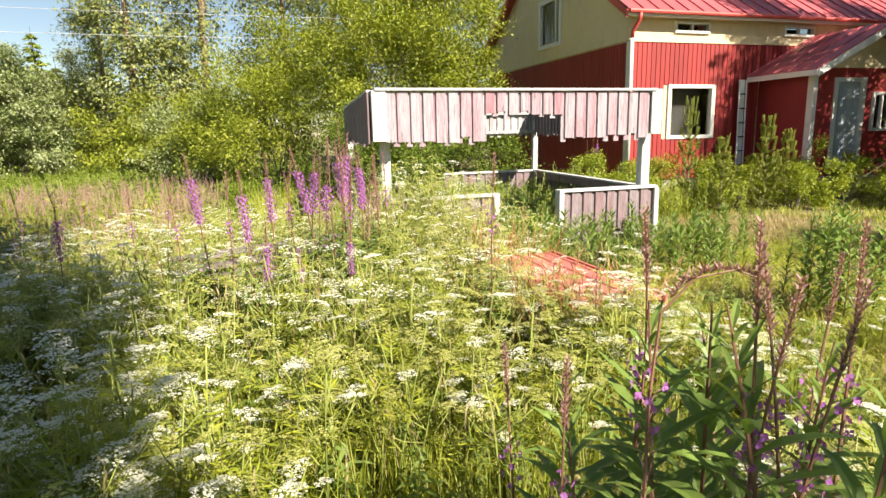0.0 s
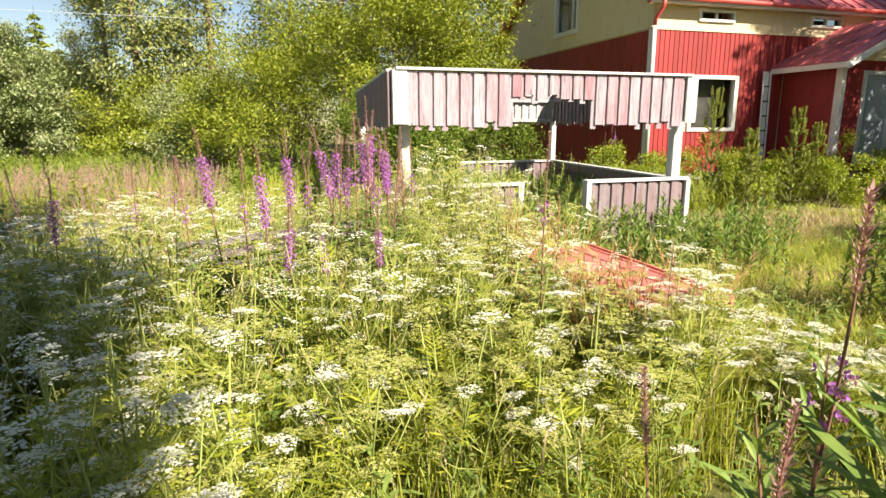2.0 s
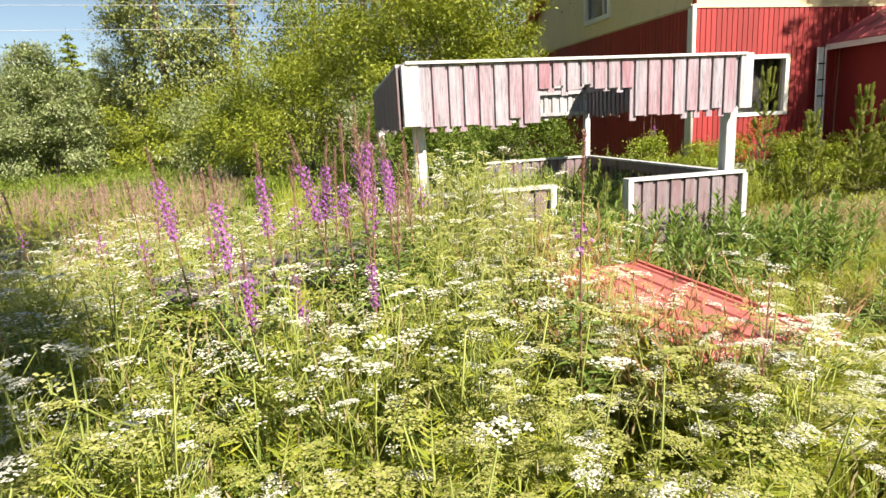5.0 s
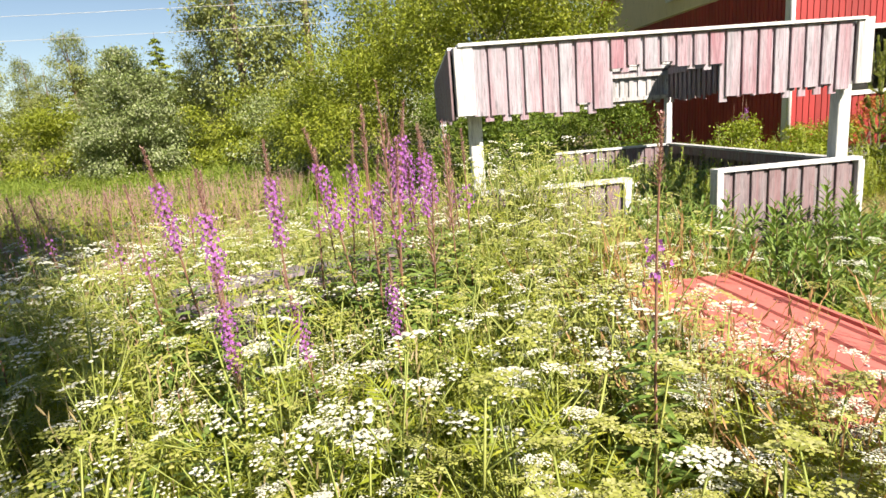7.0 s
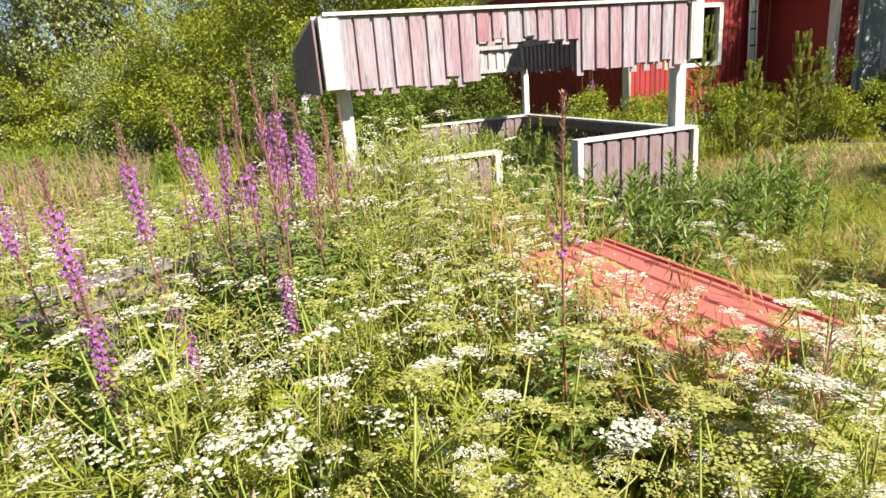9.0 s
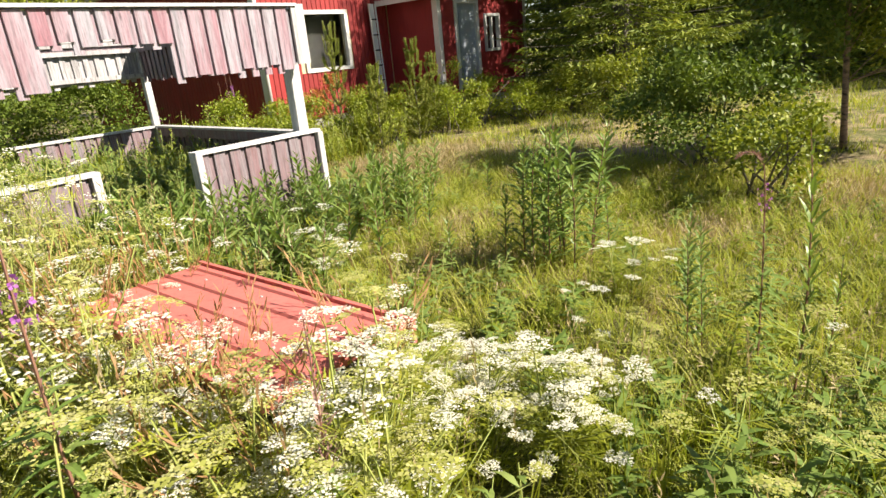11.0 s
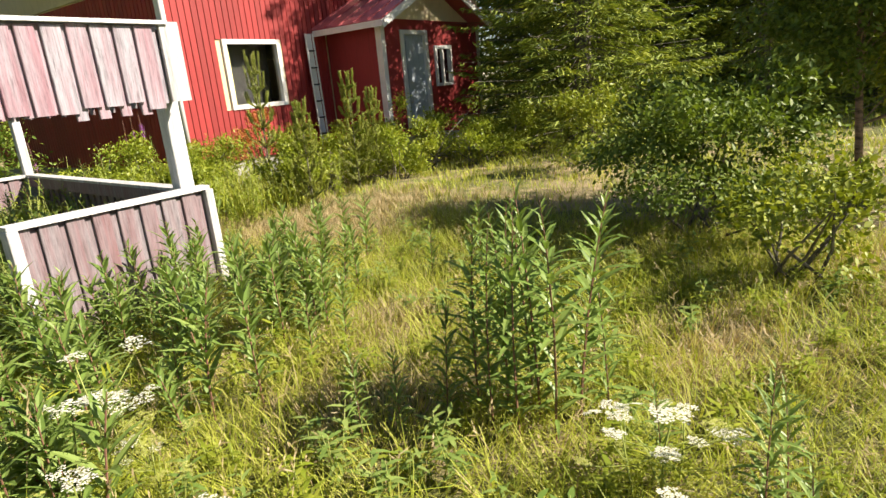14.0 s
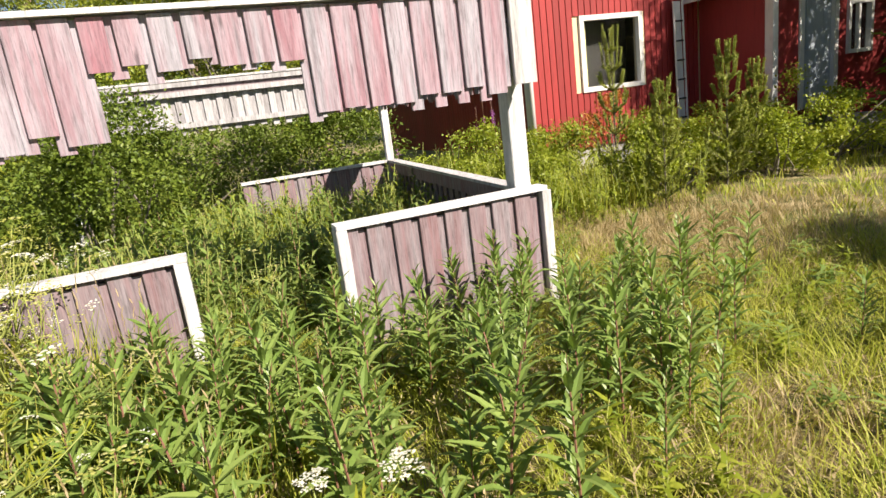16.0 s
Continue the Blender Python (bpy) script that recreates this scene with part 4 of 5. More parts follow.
def build_meadow():
    rng = np.random.default_rng(21)
    # grass close by
    tufts = [grass_tuft(rng, 8, 0.5, 0.08, 0.0075) for _ in range(4)] + [grass_tuft(rng, 6, 0.5, 0.07, 0.007, 1) for _ in range(2)]
    x, y = sample(rng, 5200, -5.0, 1.9, -7.2, 2.2)
    h = np.clip(tall(x, y) * rng.uniform(0.5, 1.0, len(x)), 0.16, 0.9)
    stuff("meadow_grass", scatter_mesh("meadow_grass", tufts, rng.integers(0, 6, len(x)), rows_for(rng, x, y, 1.0, h / 0.5), [L_GRASS, L_DRYGRASS]), "tall green and yellowing meadow grass", "grass")

    def bare(x, y):
        return np.clip(np.maximum.reduce([1.4 * bell(x, y, 6.0, 1.0, 1.3), 1.1 * bell(x, y, 5.9, -5.2, 1.0), 0.8 * bell(x, y, 4.0, -2.0, 0.5), 0.8 * bell(x, y, 3.0, -2.5, 0.4), 0.9 * bell(x, y, 4.4, -3.96, 0.42), 0.06 + 0 * x]), 0, 1)

    fine = [grass_tuft(rng, 10, 0.5, 0.13, 0.0048) for _ in range(5)] + [grass_tuft(rng, 9, 0.5, 0.1, 0.0045, 1)]
    x, y = sample(rng, 8500, 0.9, 6.8, -7.2, 2.2, lambda x, y: 1.1 - 1.1 * bare(x, y))
    h = rng.uniform(0.11, 0.26, len(x))
    stuff("sunny_grass", scatter_mesh("sunny_grass", fine, rng.integers(0, 6, len(x)), rows_for(rng, x, y, 1.2, h / 0.6, 0.28), [L_LAWN, L_DRYGRASS]), "short yellow-green grass on the sunny side", "grass")
    # grass of the open ground on the sunny side and round the house
    wide = [grass_tuft(rng, 9, 0.34, 0.18, 0.014) for _ in range(4)]
    x, y = sample(rng, 5600, 6.2, 26, -16, 5.6, lambda x, y: 1.0 - bare(x, y))
    h = rng.uniform(0.5, 1.2, len(x)) * np.where(x < 9, 0.55, 0.7)
    stuff("open_grass", scatter_mesh("open_grass", wide, rng.integers(0, 4, len(x)), rows_for(rng, x, y, 1.0, h), [L_LAWN]), "shorter sunlit grass beyond the meadow", "grass")
    x, y = sample(rng, 1700, -1.5, 7.2, 2.2, 8.0)
    stuff("house_side_grass", scatter_mesh("house_side_grass", wide, rng.integers(0, 4, len(x)), rows_for(rng, x, y, 1.1, rng.uniform(1.2, 2.2, len(x))), [L_LAWN]), "tall grass between shelter and house", "grass")
    x, y = sample(rng, 2600, -10, 7, -14, -7.0)
    stuff("margin_grass", scatter_mesh("margin_grass", wide, rng.integers(0, 4, len(x)), rows_for(rng, x, y, 1.1, rng.uniform(0.6, 1.3, len(x))), [L_GRASS]), "rough grass behind the start of the path", "grass")
    # far field
    far = [grass_tuft(rng, 7, 0.62, 0.36, 0.03) for _ in range(4)]
    herb = [weed_clump(rng, 0.62, 0.19, 0.06, 2, 8) for _ in range(4)]
    x, y = sample(rng, 6500, -24, 1.5, 1.0, 30)
    stuff("field_grass", scatter_mesh("field_grass", far + herb, rng.choice(8, len(x), p=(0.08, 0.08, 0.08, 0.08, 0.17, 0.17, 0.17, 0.17)), rows_for(rng, x, y, rng.uniform(0.8, 1.25, len(x)), rng.uniform(0.6, 1.1, len(x))), [L_FIELD, L_STEM]), "bright green overgrown field", "grass")
    x, y = sample(rng, 2000, -11, -2.6, -4.5, 6)
    stuff("field_edge_grass", scatter_mesh("field_edge_grass", far + herb, rng.integers(0, 8, len(x)), rows_for(rng, x, y, rng.uniform(0.7, 1.1, len(x)), rng.uniform(0.8, 1.25, len(x))), [L_GRASS, L_STEM]), "tall grass at the field edge", "grass")
    # straw-coloured patches
    dry = [grass_tuft(rng, 14, 0.16, 0.14, 0.006) for _ in range(3)]

    x, y = sample(rng, 8000, 2.2, 8.2, -6.6, 3, bare)
    stuff("dry_grass", scatter_mesh("dry_grass", dry, rng.integers(0, 3, len(x)), rows_for(rng, x, y, 1.0, rng.uniform(0.6, 1.3, len(x)), 0.35), [L_DRYGRASS]), "matted straw-coloured dry grass", "grass")
    # reddish grass plumes on the field side
    plume = [grass_tuft(rng, 2, 0.7, 0.1, 0.006, 5) for _ in range(3)]
    x, y = sample(rng, 900, -10, -2.0, -1.2, 7)
    stuff("grass_plumes", scatter_mesh("grass_plumes", plume, rng.integers(0, 3, len(x)), rows_for(rng, x, y, 1.0, rng.uniform(0.8, 1.15, len(x))), [L_GRASS, L_BUD]), "reddish seed plumes among the grass", "grass")

    rust = [grass_tuft(rng, 1, 0.45, 0.05, 0.005, 4) for _ in range(3)]
    x, y = sample(rng, 620, 0.0, 1.12, -4.3, -2.0, lambda x, y: np.exp(-np.abs(np.hypot(np.maximum(np.abs(x - 0.8) - 0.33, 0), np.maximum(np.abs(y + 2.98) - 0.76, 0))) / 0.12))
    stuff("rusty_sorrel", scatter_mesh("rusty_sorrel", rust, rng.integers(0, 3, len(x)), rows_for(rng, x, y, 1.0, rng.uniform(1.2, 1.75, len(x)), 0.3), [L_DRYGRASS, L_RUST]), "rust-brown seed stalks round the red cover", "weeds")

    # umbellifers
    plants = [umbel_plant(rng, 2, int(rng.integers(3, 6)), 1, 5) for _ in range(4)] + [umbel_plant(rng, 3, int(rng.integers(4, 7)), 1, 6) for _ in range(5)]
    close = [umbel_plant(rng, 2, 4, 2, 8) for _ in range(3)] + [umbel_plant(rng, 3, 5, 2, 9) for _ in range(2)]
    plants += close

    def dense(x, y):
        left = 1 / (1 + np.exp((x - 1.2 - 0.10 * (y + 3)) * 4))
        return np.clip(left * (0.95 - 0.05 * bell(x, y, 0.9, -3.2, 0.8)) + 0.15 * bell(x, y, 1.55, -4.25, 0.55) + 0.03, 0, 1) * np.clip(1.15 - 0.16 * np.maximum(0, -x - 2), 0.15, 1) * (1 - 0.7 * ((x > 1.1) & (y > -1.9)))

    x, y = sample(rng, 2050, -4.4, 3.2, -6.4, 1.2, dense, 0.34)
    n = len(x)
    hs = np.clip(tall(x, y) * rng.uniform(0.85, 1.22, n), 0.35, 1.12) / 0.8
    near = np.hypot(x - 0.2, y + 5.0) < 1.7
    pick = np.where((rng.uniform(0, 1, n) < np.where(near | (x < -1.6), 0.34, 0.2)), rng.integers(0, 4, n), rng.integers(4, 9, n))
    pick = np.where(from_path(x, y) < 1.25, np.where(pick < 4, 9 + pick % 3, 12 + pick % 2), pick)
    # fresh white ones beside the hatch's corner
    cx = np.concatenate([rng.normal(1.3, 0.08, 16), rng.normal(1.34, 0.06, 12), rng.normal(2.95, 0.12, 4)])
    cy = np.concatenate([rng.normal(-3.92, 0.12, 16), rng.normal(-4.3, 0.06, 12), rng.normal(-4.0, 0.1, 4)])
    ch = np.where(cx > 2.5, 0.5, rng.uniform(0.5, 0.62, 32))
    ok = ~off_limits(cx, cy) & (from_path(cx, cy) > 0.04)
    x, y, hs = np.concatenate([x, cx[ok]]), np.concatenate([y, cy[ok]]), np.concatenate([hs, ch[ok]])
    pick = np.concatenate([pick, rng.integers(9, 12, ok.sum())])
    # close round the hatch, over its edges
    cx = np.concatenate([rng.uniform(0.12, 0.44, 34), rng.uniform(0.25, 1.3, 46), rng.uniform(0.3, 1.0, 10)])
    cy = np.concatenate([rng.uniform(-3.8, -2.2, 34), rng.uniform(-4.15, -3.8, 46), rng.uniform(-2.17, -2.0, 10)])
    ok = ~off_limits(cx, cy) & (from_path(cx, cy) > 0.34)
    x, y, hs = np.concatenate([x, cx[ok]]), np.concatenate([y, cy[ok]]), np.concatenate([hs, rng.uniform(0.76, 0.98, ok.sum())])
    pick = np.concatenate([pick, rng.integers(9, 14, ok.sum())])
    # fresh white groups that stand out
    spots = ((-1.7, -5.0), (-2.0, -4.87), (-1.43, -5.5), (-0.69, -5.34), (-1.1, -5.45), (-0.54, -4.93), (-2.04, -3.62), (-2.05, -4.0), (-1.83, -3.95), (-1.06, -4.78), (-0.92, -4.95), (-1.6, -4.87), (-1.86, -4.84), (-0.41, -5.1), (-0.68, -4.9), (-0.17, -5.03), (-1.14, -3.5), (1.78, -3.5), (1.86, -3.66), (-0.97, -3.4), (-0.31, -3.52), (0.44, -4.21), (1.13, -2.07))
    cx = np.concatenate([rng.normal(px, 0.06, 3 if px < 1 else 1) for px, py in spots])
    cy = np.concatenate([rng.normal(py, 0.06, 3 if px < 1 else 1) for px, py in spots])
    ok = ~off_limits(cx, cy) & (from_path(cx, cy) > 0.45)
    cx, cy = cx[ok], cy[ok]
    x, y, hs = np.concatenate([x, cx]), np.concatenate([y, cy]), np.concatenate([hs, np.where(cx > 1.6, 0.62, 1.14) * rng.uniform(0.9, 1.08, len(cx))])
    pick = np.concatenate([pick, rng.integers(9, 12, len(cx))])
    n = len(x)
    stuff("umbellifers", scatter_mesh("umbellifers", plants, pick, rows_for(rng, x, y, rng.uniform(0.95, 1.35, n), hs / 1.12, 0.1), [L_FEATHER, L_STEM, L_WHITE, L_CREAMY]), "dense white-flowered umbellifers with feathery leaves", "wildflowers")
    # leafy undergrowth
    weeds = [weed_clump(rng, 0.42) for _ in range(5)]
    x, y = sample(rng, 1200, -4.5, 6.0, -6.8, 1.5, lambda x, y: 1.0 - 0.75 * (x > 2.0))
    stuff("undergrowth", scatter_mesh("undergrowth", weeds, rng.integers(0, 5, len(x)), rows_for(rng, x, y, rng.uniform(0.8, 1.3, len(x)), np.clip(tall(x, y) / 0.6, 0.6, 1.4)), [L_FIRE, L_STEM]), "leafy green weeds under the flowers", "weeds")
    small = [weed_clump(rng, 0.3, 0.075, 0.02) for _ in range(4)]
    x, y = sample(rng, 380, 1.4, 6.4, -6.5, 1.5, lambda x, y: 1.0 - 0.9 * bare(x, y))
    stuff("low_weeds", scatter_mesh("low_weeds", small, rng.integers(0, 4, len(x)), rows_for(rng, x, y, rng.uniform(0.8, 1.2, len(x)), rng.uniform(0.5, 1.0, len(x))), [L_SAPLING, L_STEM]), "low leafy weeds among the short grass", "weeds")
    x, y = sample(rng, 500, -0.5, 7.2, 1.6, 6.0)
    stuff("shelter_weeds", scatter_mesh("shelter_weeds", weeds, rng.integers(0, 5, len(x)), rows_for(rng, x, y, rng.uniform(1.0, 1.5, len(x)), rng.uniform(1.0, 1.7, len(x))), [L_SAPLING, L_STEM]), "weeds grown up inside and behind the shelter", "weeds")
    x, y = sample(rng, 420, 0.5, 4.1, 0.4, 4.35)
    stuff("inner_weeds", scatter_mesh("inner_weeds", weeds, rng.integers(0, 5, len(x)), rows_for(rng, x, y, rng.uniform(1.1, 1.5, len(x)), rng.uniform(1.2, 1.75, len(x))), [L_FIRE, L_STEM]), "dense green weeds inside the shelter", "weeds")


build_meadow()


# ---- fireweed ----
def fireweed_meshes(rng, h, bloom, bud, leaf_len=0.13, bend=0.0, leaves_per_m=46, width=0.17, rise0=0.15, rise1=0.6, hook=0.0):
    stem, leaves, petals, pods = Shape(), Shape(), Shape(), Shape()
    lean = rng.normal(0, 0.05, 2)

    line = [Vector((0, 0, 0))]
    for k in range(50):
        u = (k + 0.5) / 50
        tip = 2.2 * bend * max(0, u - 0.5) + hook * max(0, (u - 0.82) / 0.18)
        line.append(line[-1] + h / 50 * Vector((math.sin(tip) + 2 * lean[0] * u, 2 * lean[1] * u, math.cos(tip))))

    def at(u):
        k = min(49, int(u * 50))
        return line[k].lerp(line[k + 1], u * 50 - k)

    stem.tube([at(u) for u in (0, 0.25, 0.5, 0.75, 0.85, 0.91, 0.96, 1.0)], [0.006, 0.0055, 0.0045, 0.0035, 0.003, 0.0025, 0.002, 0.0012], 5)
    top = 0.98 if not (bloom or bud) else 0.62
    n = int(h * leaves_per_m)
    for k in range(n):
        u = 0.10 + (top - 0.10) * k / n
        a = k * 2.39996 + rng.uniform(-0.3, 0.3)
        size = leaf_len * (0.75 + 0.5 * math.sin(math.pi * min(1, u / top))) * rng.uniform(0.8, 1.2) * (1 if u < 0.85 else 0.6)
        rise = rng.uniform(rise0, rise1) + (0.9 * max(0, u - 0.7) / 0.3 if top > 0.9 else 0)
        lance_leaf(leaves, at(u), (math.cos(a), math.sin(a), rise), size, size * width, rng.uniform(0.15, 0.55), 0, 0.28)
    if bloom:
        m = int((95 if bloom > 0.5 else 45) * bloom)
        for k in range(m):
            u = 0.69 + 0.20 * max(0.45, min(1, bloom)) * k / m
            a = k * 2.39996
            c = at(u) + Vector((math.cos(a), math.sin(a), 0.15)) * rng.uniform(0.012, 0.042)
            strip(pods, [at(u - 0.012), at(u).lerp(c, 0.6), c], [0.003, 0.003], (-math.sin(a), math.cos(a), 0.2))
            out = Vector((math.cos(a), math.sin(a), 0.1))
            sd = out.cross(Vector((0, 0, 1))).normalized()
            upv = sd.cross(out)
            for q in range(4):
                t = q * 1.5708 + 0.6 + rng.uniform(-0.2, 0.2)
                d = (sd * math.cos(t) + upv * math.sin(t)) * rng.uniform(0.008, 0.0125) + out * rng.uniform(-0.002, 0.01)
                e = (sd * -math.sin(t) + upv * math.cos(t)) * 0.005
                petals.add([c, c + d * 0.6 + e, c + d, c + d * 0.6 - e], [(0, 1, 2, 3)])
    if bud:
        m = int(85 * bud)
        for k in range(m):
            u = (0.60 if not bloom else 0.87) + (0.40 if not bloom else 0.13) * k / m
            a = k * 2.39996
            ln = (0.06 if u < 0.85 else 0.032) * rng.uniform(0.5, 1.2) * (1.2 - u) / 0.35
            lance_leaf(pods, at(u), (math.cos(a), math.sin(a), rng.uniform(0.5, 1.2)), max(ln, 0.014), 0.0065, rng.uniform(-0.5, 0.3))
        for k in range(26 if bloom else 0):
            a = k * 2.4
            lance_leaf(pods, at(0.50 + 0.0075 * k), (math.cos(a), math.sin(a), rng.uniform(0.4, 1.0)), 0.045 * rng.uniform(0.6, 1.2), 0.004, -0.3)
    out = [("stem", stem.mesh("stem", L_FSTEM)), ("foliage", leaves.mesh("leaves", L_FIRE))]
    if bloom:
        out.append(("flower_spike", petals.mesh("flower_spike", L_PURPLE)))
    if bud:
        out.append(("seed_head", pods.mesh("seed_head", L_BUD)))
    return out


def fireweed(meshes, x, y, turn, scale, label, group):
    t = thing("fireweed", label, "fireweed", group, Matrix.Translation((x, y, ground_z(x, y) - 0.01)) @ Matrix.Rotation(turn, 4, "Z") @ Matrix.Rotation(0.06 * math.sin(5 * turn), 4, "X") @ Matrix.Scale(scale, 4))
    for name, me in meshes:
        o = new(name, me)
        o.parent = t
        if name != "stem":
            tagged(o, kind="stuff")
    return t


def build_fireweeds():
    rng = np.random.default_rng(33)
    bloom = [fireweed_meshes(rng, 1.5, 1.0, 1.0) for _ in range(3)]
    faded = [fireweed_meshes(rng, 1.45, 0.35, 1.0) for _ in range(3)]
    gone = [fireweed_meshes(rng, 1.5, 0, 1.0) for _ in range(2)]
    droop = fireweed_meshes(rng, 1.6, 0.3, 1.2, 0.14, 0.06, 46, 0.17, 0.15, 0.6, 2.1)
    green = [fireweed_meshes(rng, 1.0, 0, 0, 0.15, 0.0, 54, 0.13, 0.4, 1.3) for _ in range(4)]
    broad = [fireweed_meshes(rng, 1.05, 0, 0, 0.18, 0.0, 50, 0.145, 0.4, 1.3) for _ in range(3)]
    short = [fireweed_meshes(rng, 0.68, 0, 0, 0.17, 0.0, 58, 0.17, 0.6, 1.6) for _ in range(4)]
    lb = "tall fireweed with purple flower spike in the meadow"
    lf = "fireweed past its bloom with reddish seed pods"
    lg = "green leafy fireweed not yet in flower"
    # purple stand near the shelter's corner
    for x, y, s, kind in ((-0.72, -2.15, 1.10, bloom), (-0.60, -1.95, 1.05, bloom), (-0.86, -2.35, 1.04, bloom), (-0.77, -2.52, 1.12, faded), (-0.5, -2.1, 1.0, bloom), (-0.95, -2.1, 1.02, bloom), (-0.36, -1.8, 1.0, bloom), (-0.25, -1.6, 0.98, faded),
                          (-0.66, -2.4, 1.15, gone), (-0.28, -1.85, 1.0, faded), (-0.55, -1.7, 1.02, bloom), (-1.63, -2.27, 1.06, bloom), (-1.36, -2.96, 0.98, bloom), (-1.21, -2.49, 1.03, bloom), (-1.48, -2.6, 1.0, faded), (-1.85, -2.3, 0.98, faded),
                          (-1.10, -2.0, 1.02, faded), (-2.3, -1.6, 0.92, faded), (-2.6, -2.3, 0.86, bloom), (-2.9, -1.0, 0.9, faded), (-1.02, -3.15, 0.72, bloom), (-1.3, -3.2, 0.8, bloom), (-0.75, -3.05, 0.70, bloom), (-2.2, -0.6, 0.9, faded), (-3.4, -0.4, 0.9, faded)):
        fireweed(kind[int(rng.integers(0, len(kind)))], x, y, rng.uniform(0, 6.28), s, lb if kind is bloom else lf, "fireweeds beside the shelter")
    for k in range(9):
        x, y = rng.normal(-0.62, 0.2), rng.normal(-2.0, 0.25)
        kind = (gone, faded, gone, faded, bloom)[k % 5]
        fireweed(kind[k % len(kind)], x, y, rng.uniform(0, 6.28), rng.uniform(0.9, 1.12), lb if kind is bloom else lf, "fireweeds beside the shelter")
    # beside the walker
    upright = fireweed_meshes(rng, 1.2, 0, 0, 0.11, 0.05, 46, 0.17, 1.3, 2.8)
    spike = fireweed_meshes(rng, 1.5, 0.3, 1.2, 0.14, 0.3)
    for x, y, s, me, lab, turn in ((-0.62, -5.95, 1.0, droop, "fireweed with a drooping faded tip", 6.0), (-0.7, -5.74, 0.86, faded[0], lf, 5.5), (-0.36, -6.0, 1.07, faded[0], lf, 1.0), (-0.4, -5.9, 1.0, faded[1], lf, 2.0), (-0.25, -6.0, 1.03, faded[2], lf, 3.0), (-0.72, -5.62, 0.8, faded[1], lf, 4.0),
                             (-0.52, -5.86, 1.30, broad[1], lg, 0.0), (-0.47, -6.2, 1.26, broad[0], lg, 1.3), (-0.30, -5.75, 1.32, broad[2], lg, 2.2), (-0.66, -5.82, 1.12, broad[0], lg, 3.1), (-0.30, -6.05, 1.34, broad[0], lg, 4.0), (-0.42, -5.62, 1.15, broad[1], lg, 5.0), (-0.15, -5.7, 1.2, broad[2], lg, 0.7),
                             (-0.40, -5.52, 1.03, spike, "leaning fireweed with a long faded spike", 3.3), (0.35, -4.15, 0.74, gone[0], lf, 0.4), (-0.02, -3.70, 1.06, faded[2], lb, 1.0), (2.3, -4.74, 0.74, droop, "fireweed with a drooping faded tip", 2.6), (2.2, -4.9, 0.98, upright, lg, 0.3), (2.26, -5.0, 0.6, upright, lg, 1.3), (2.4, -4.4, 0.62, broad[0], lg, 2.0), (2.48, -4.45, 0.55, broad[1], lg, 0.8),
                             (-0.38, -5.95, 1.0, faded[2], lf, 0.4), (-0.16, -5.95, 1.06, faded[0], lf, 1.7), (-0.06, -5.78, 0.98, faded[1], lf, 2.7), (-0.22, -5.86, 1.22, broad[1], lg, 3.6), (-0.1, -6.1, 1.2, broad[0], lg, 4.4)):
        fireweed(me, x, y, turn, s, lab, "fireweeds beside the path")
    for k in range(14):
        fireweed(short[k % 4], rng.uniform(-0.65, 0.1), rng.uniform(-6.25, -5.65), rng.uniform(0, 6.28), rng.uniform(0.9, 1.35), lg, "fireweeds beside the path")
    # green stand on the sunny side
    for x, y, s in ((3.13, -3.03, 0.92), (3.12, -3.42, 1.02), (3.22, -3.3, 1.06), (3.3, -3.46, 1.02), (3.02, -3.3, 0.96), (3.35, -3.2, 0.98), (3.24, -3.12, 1.0), (3.45, -3.4, 1.0), (3.05, -3.15, 0.9), (3.4, -3.05, 0.9), (2.66, -2.72, 0.5), (2.8, -2.82, 0.46), (2.98, -2.95, 0.62), (3.42, -3.55, 0.72), (3.0, -3.9, 0.45), (2.9, -4.25, 0.62), (2.98, -4.3, 0.55), (3.72, -3.1, 0.72), (3.85, -3.0, 0.78), (3.6, -2.9, 0.6)):
        fireweed(broad[int(rng.integers(0, 3))], x, y, rng.uniform(0, 6.28), s, lg, "green fireweeds on the sunny side")
    for k in range(46):
        x, y = rng.uniform(1.9, 5.2), rng.uniform(-2.0, 0.0)
        if y > -0.15 and x < 4.2:
            continue
        fireweed(short[k % 4], x, y, rng.uniform(0, 6.28), rng.uniform(0.7, 1.15), lg, "green fireweeds before the shelter")
    for k in range(44):
        x, y = rng.uniform(0.8, 3.4), rng.uniform(-1.7, -0.1)
        if x < 1.25 and y < -1.6:
            continue
        fireweed(short[k % 4], x, y, rng.uniform(0, 6.28), rng.uniform(0.7, 1.15), lg, "green fireweeds before the shelter")
    for k in range(18):
        x, y = rng.uniform(1.0, 2.0), rng.uniform(-1.35, -0.3)
        fireweed(short[k % 4], x, y, rng.uniform(0, 6.28), rng.uniform(0.9, 1.2), lg, "green fireweeds before the shelter")
    for k in range(16):
        fireweed(short[k % 4], rng.uniform(1.5, 1.72), rng.uniform(-2.5, -1.3), rng.uniform(0, 6.28), rng.uniform(0.75, 1.1), lg, "green fireweeds before the shelter")
    for k in range(26):
        x, y = rng.uniform(2.2, 4.1), rng.uniform(-0.6, -0.02)
        fireweed(short[k % 4], x, y, rng.uniform(0, 6.28), rng.uniform(0.5, 0.85), lg, "green fireweeds before the shelter")
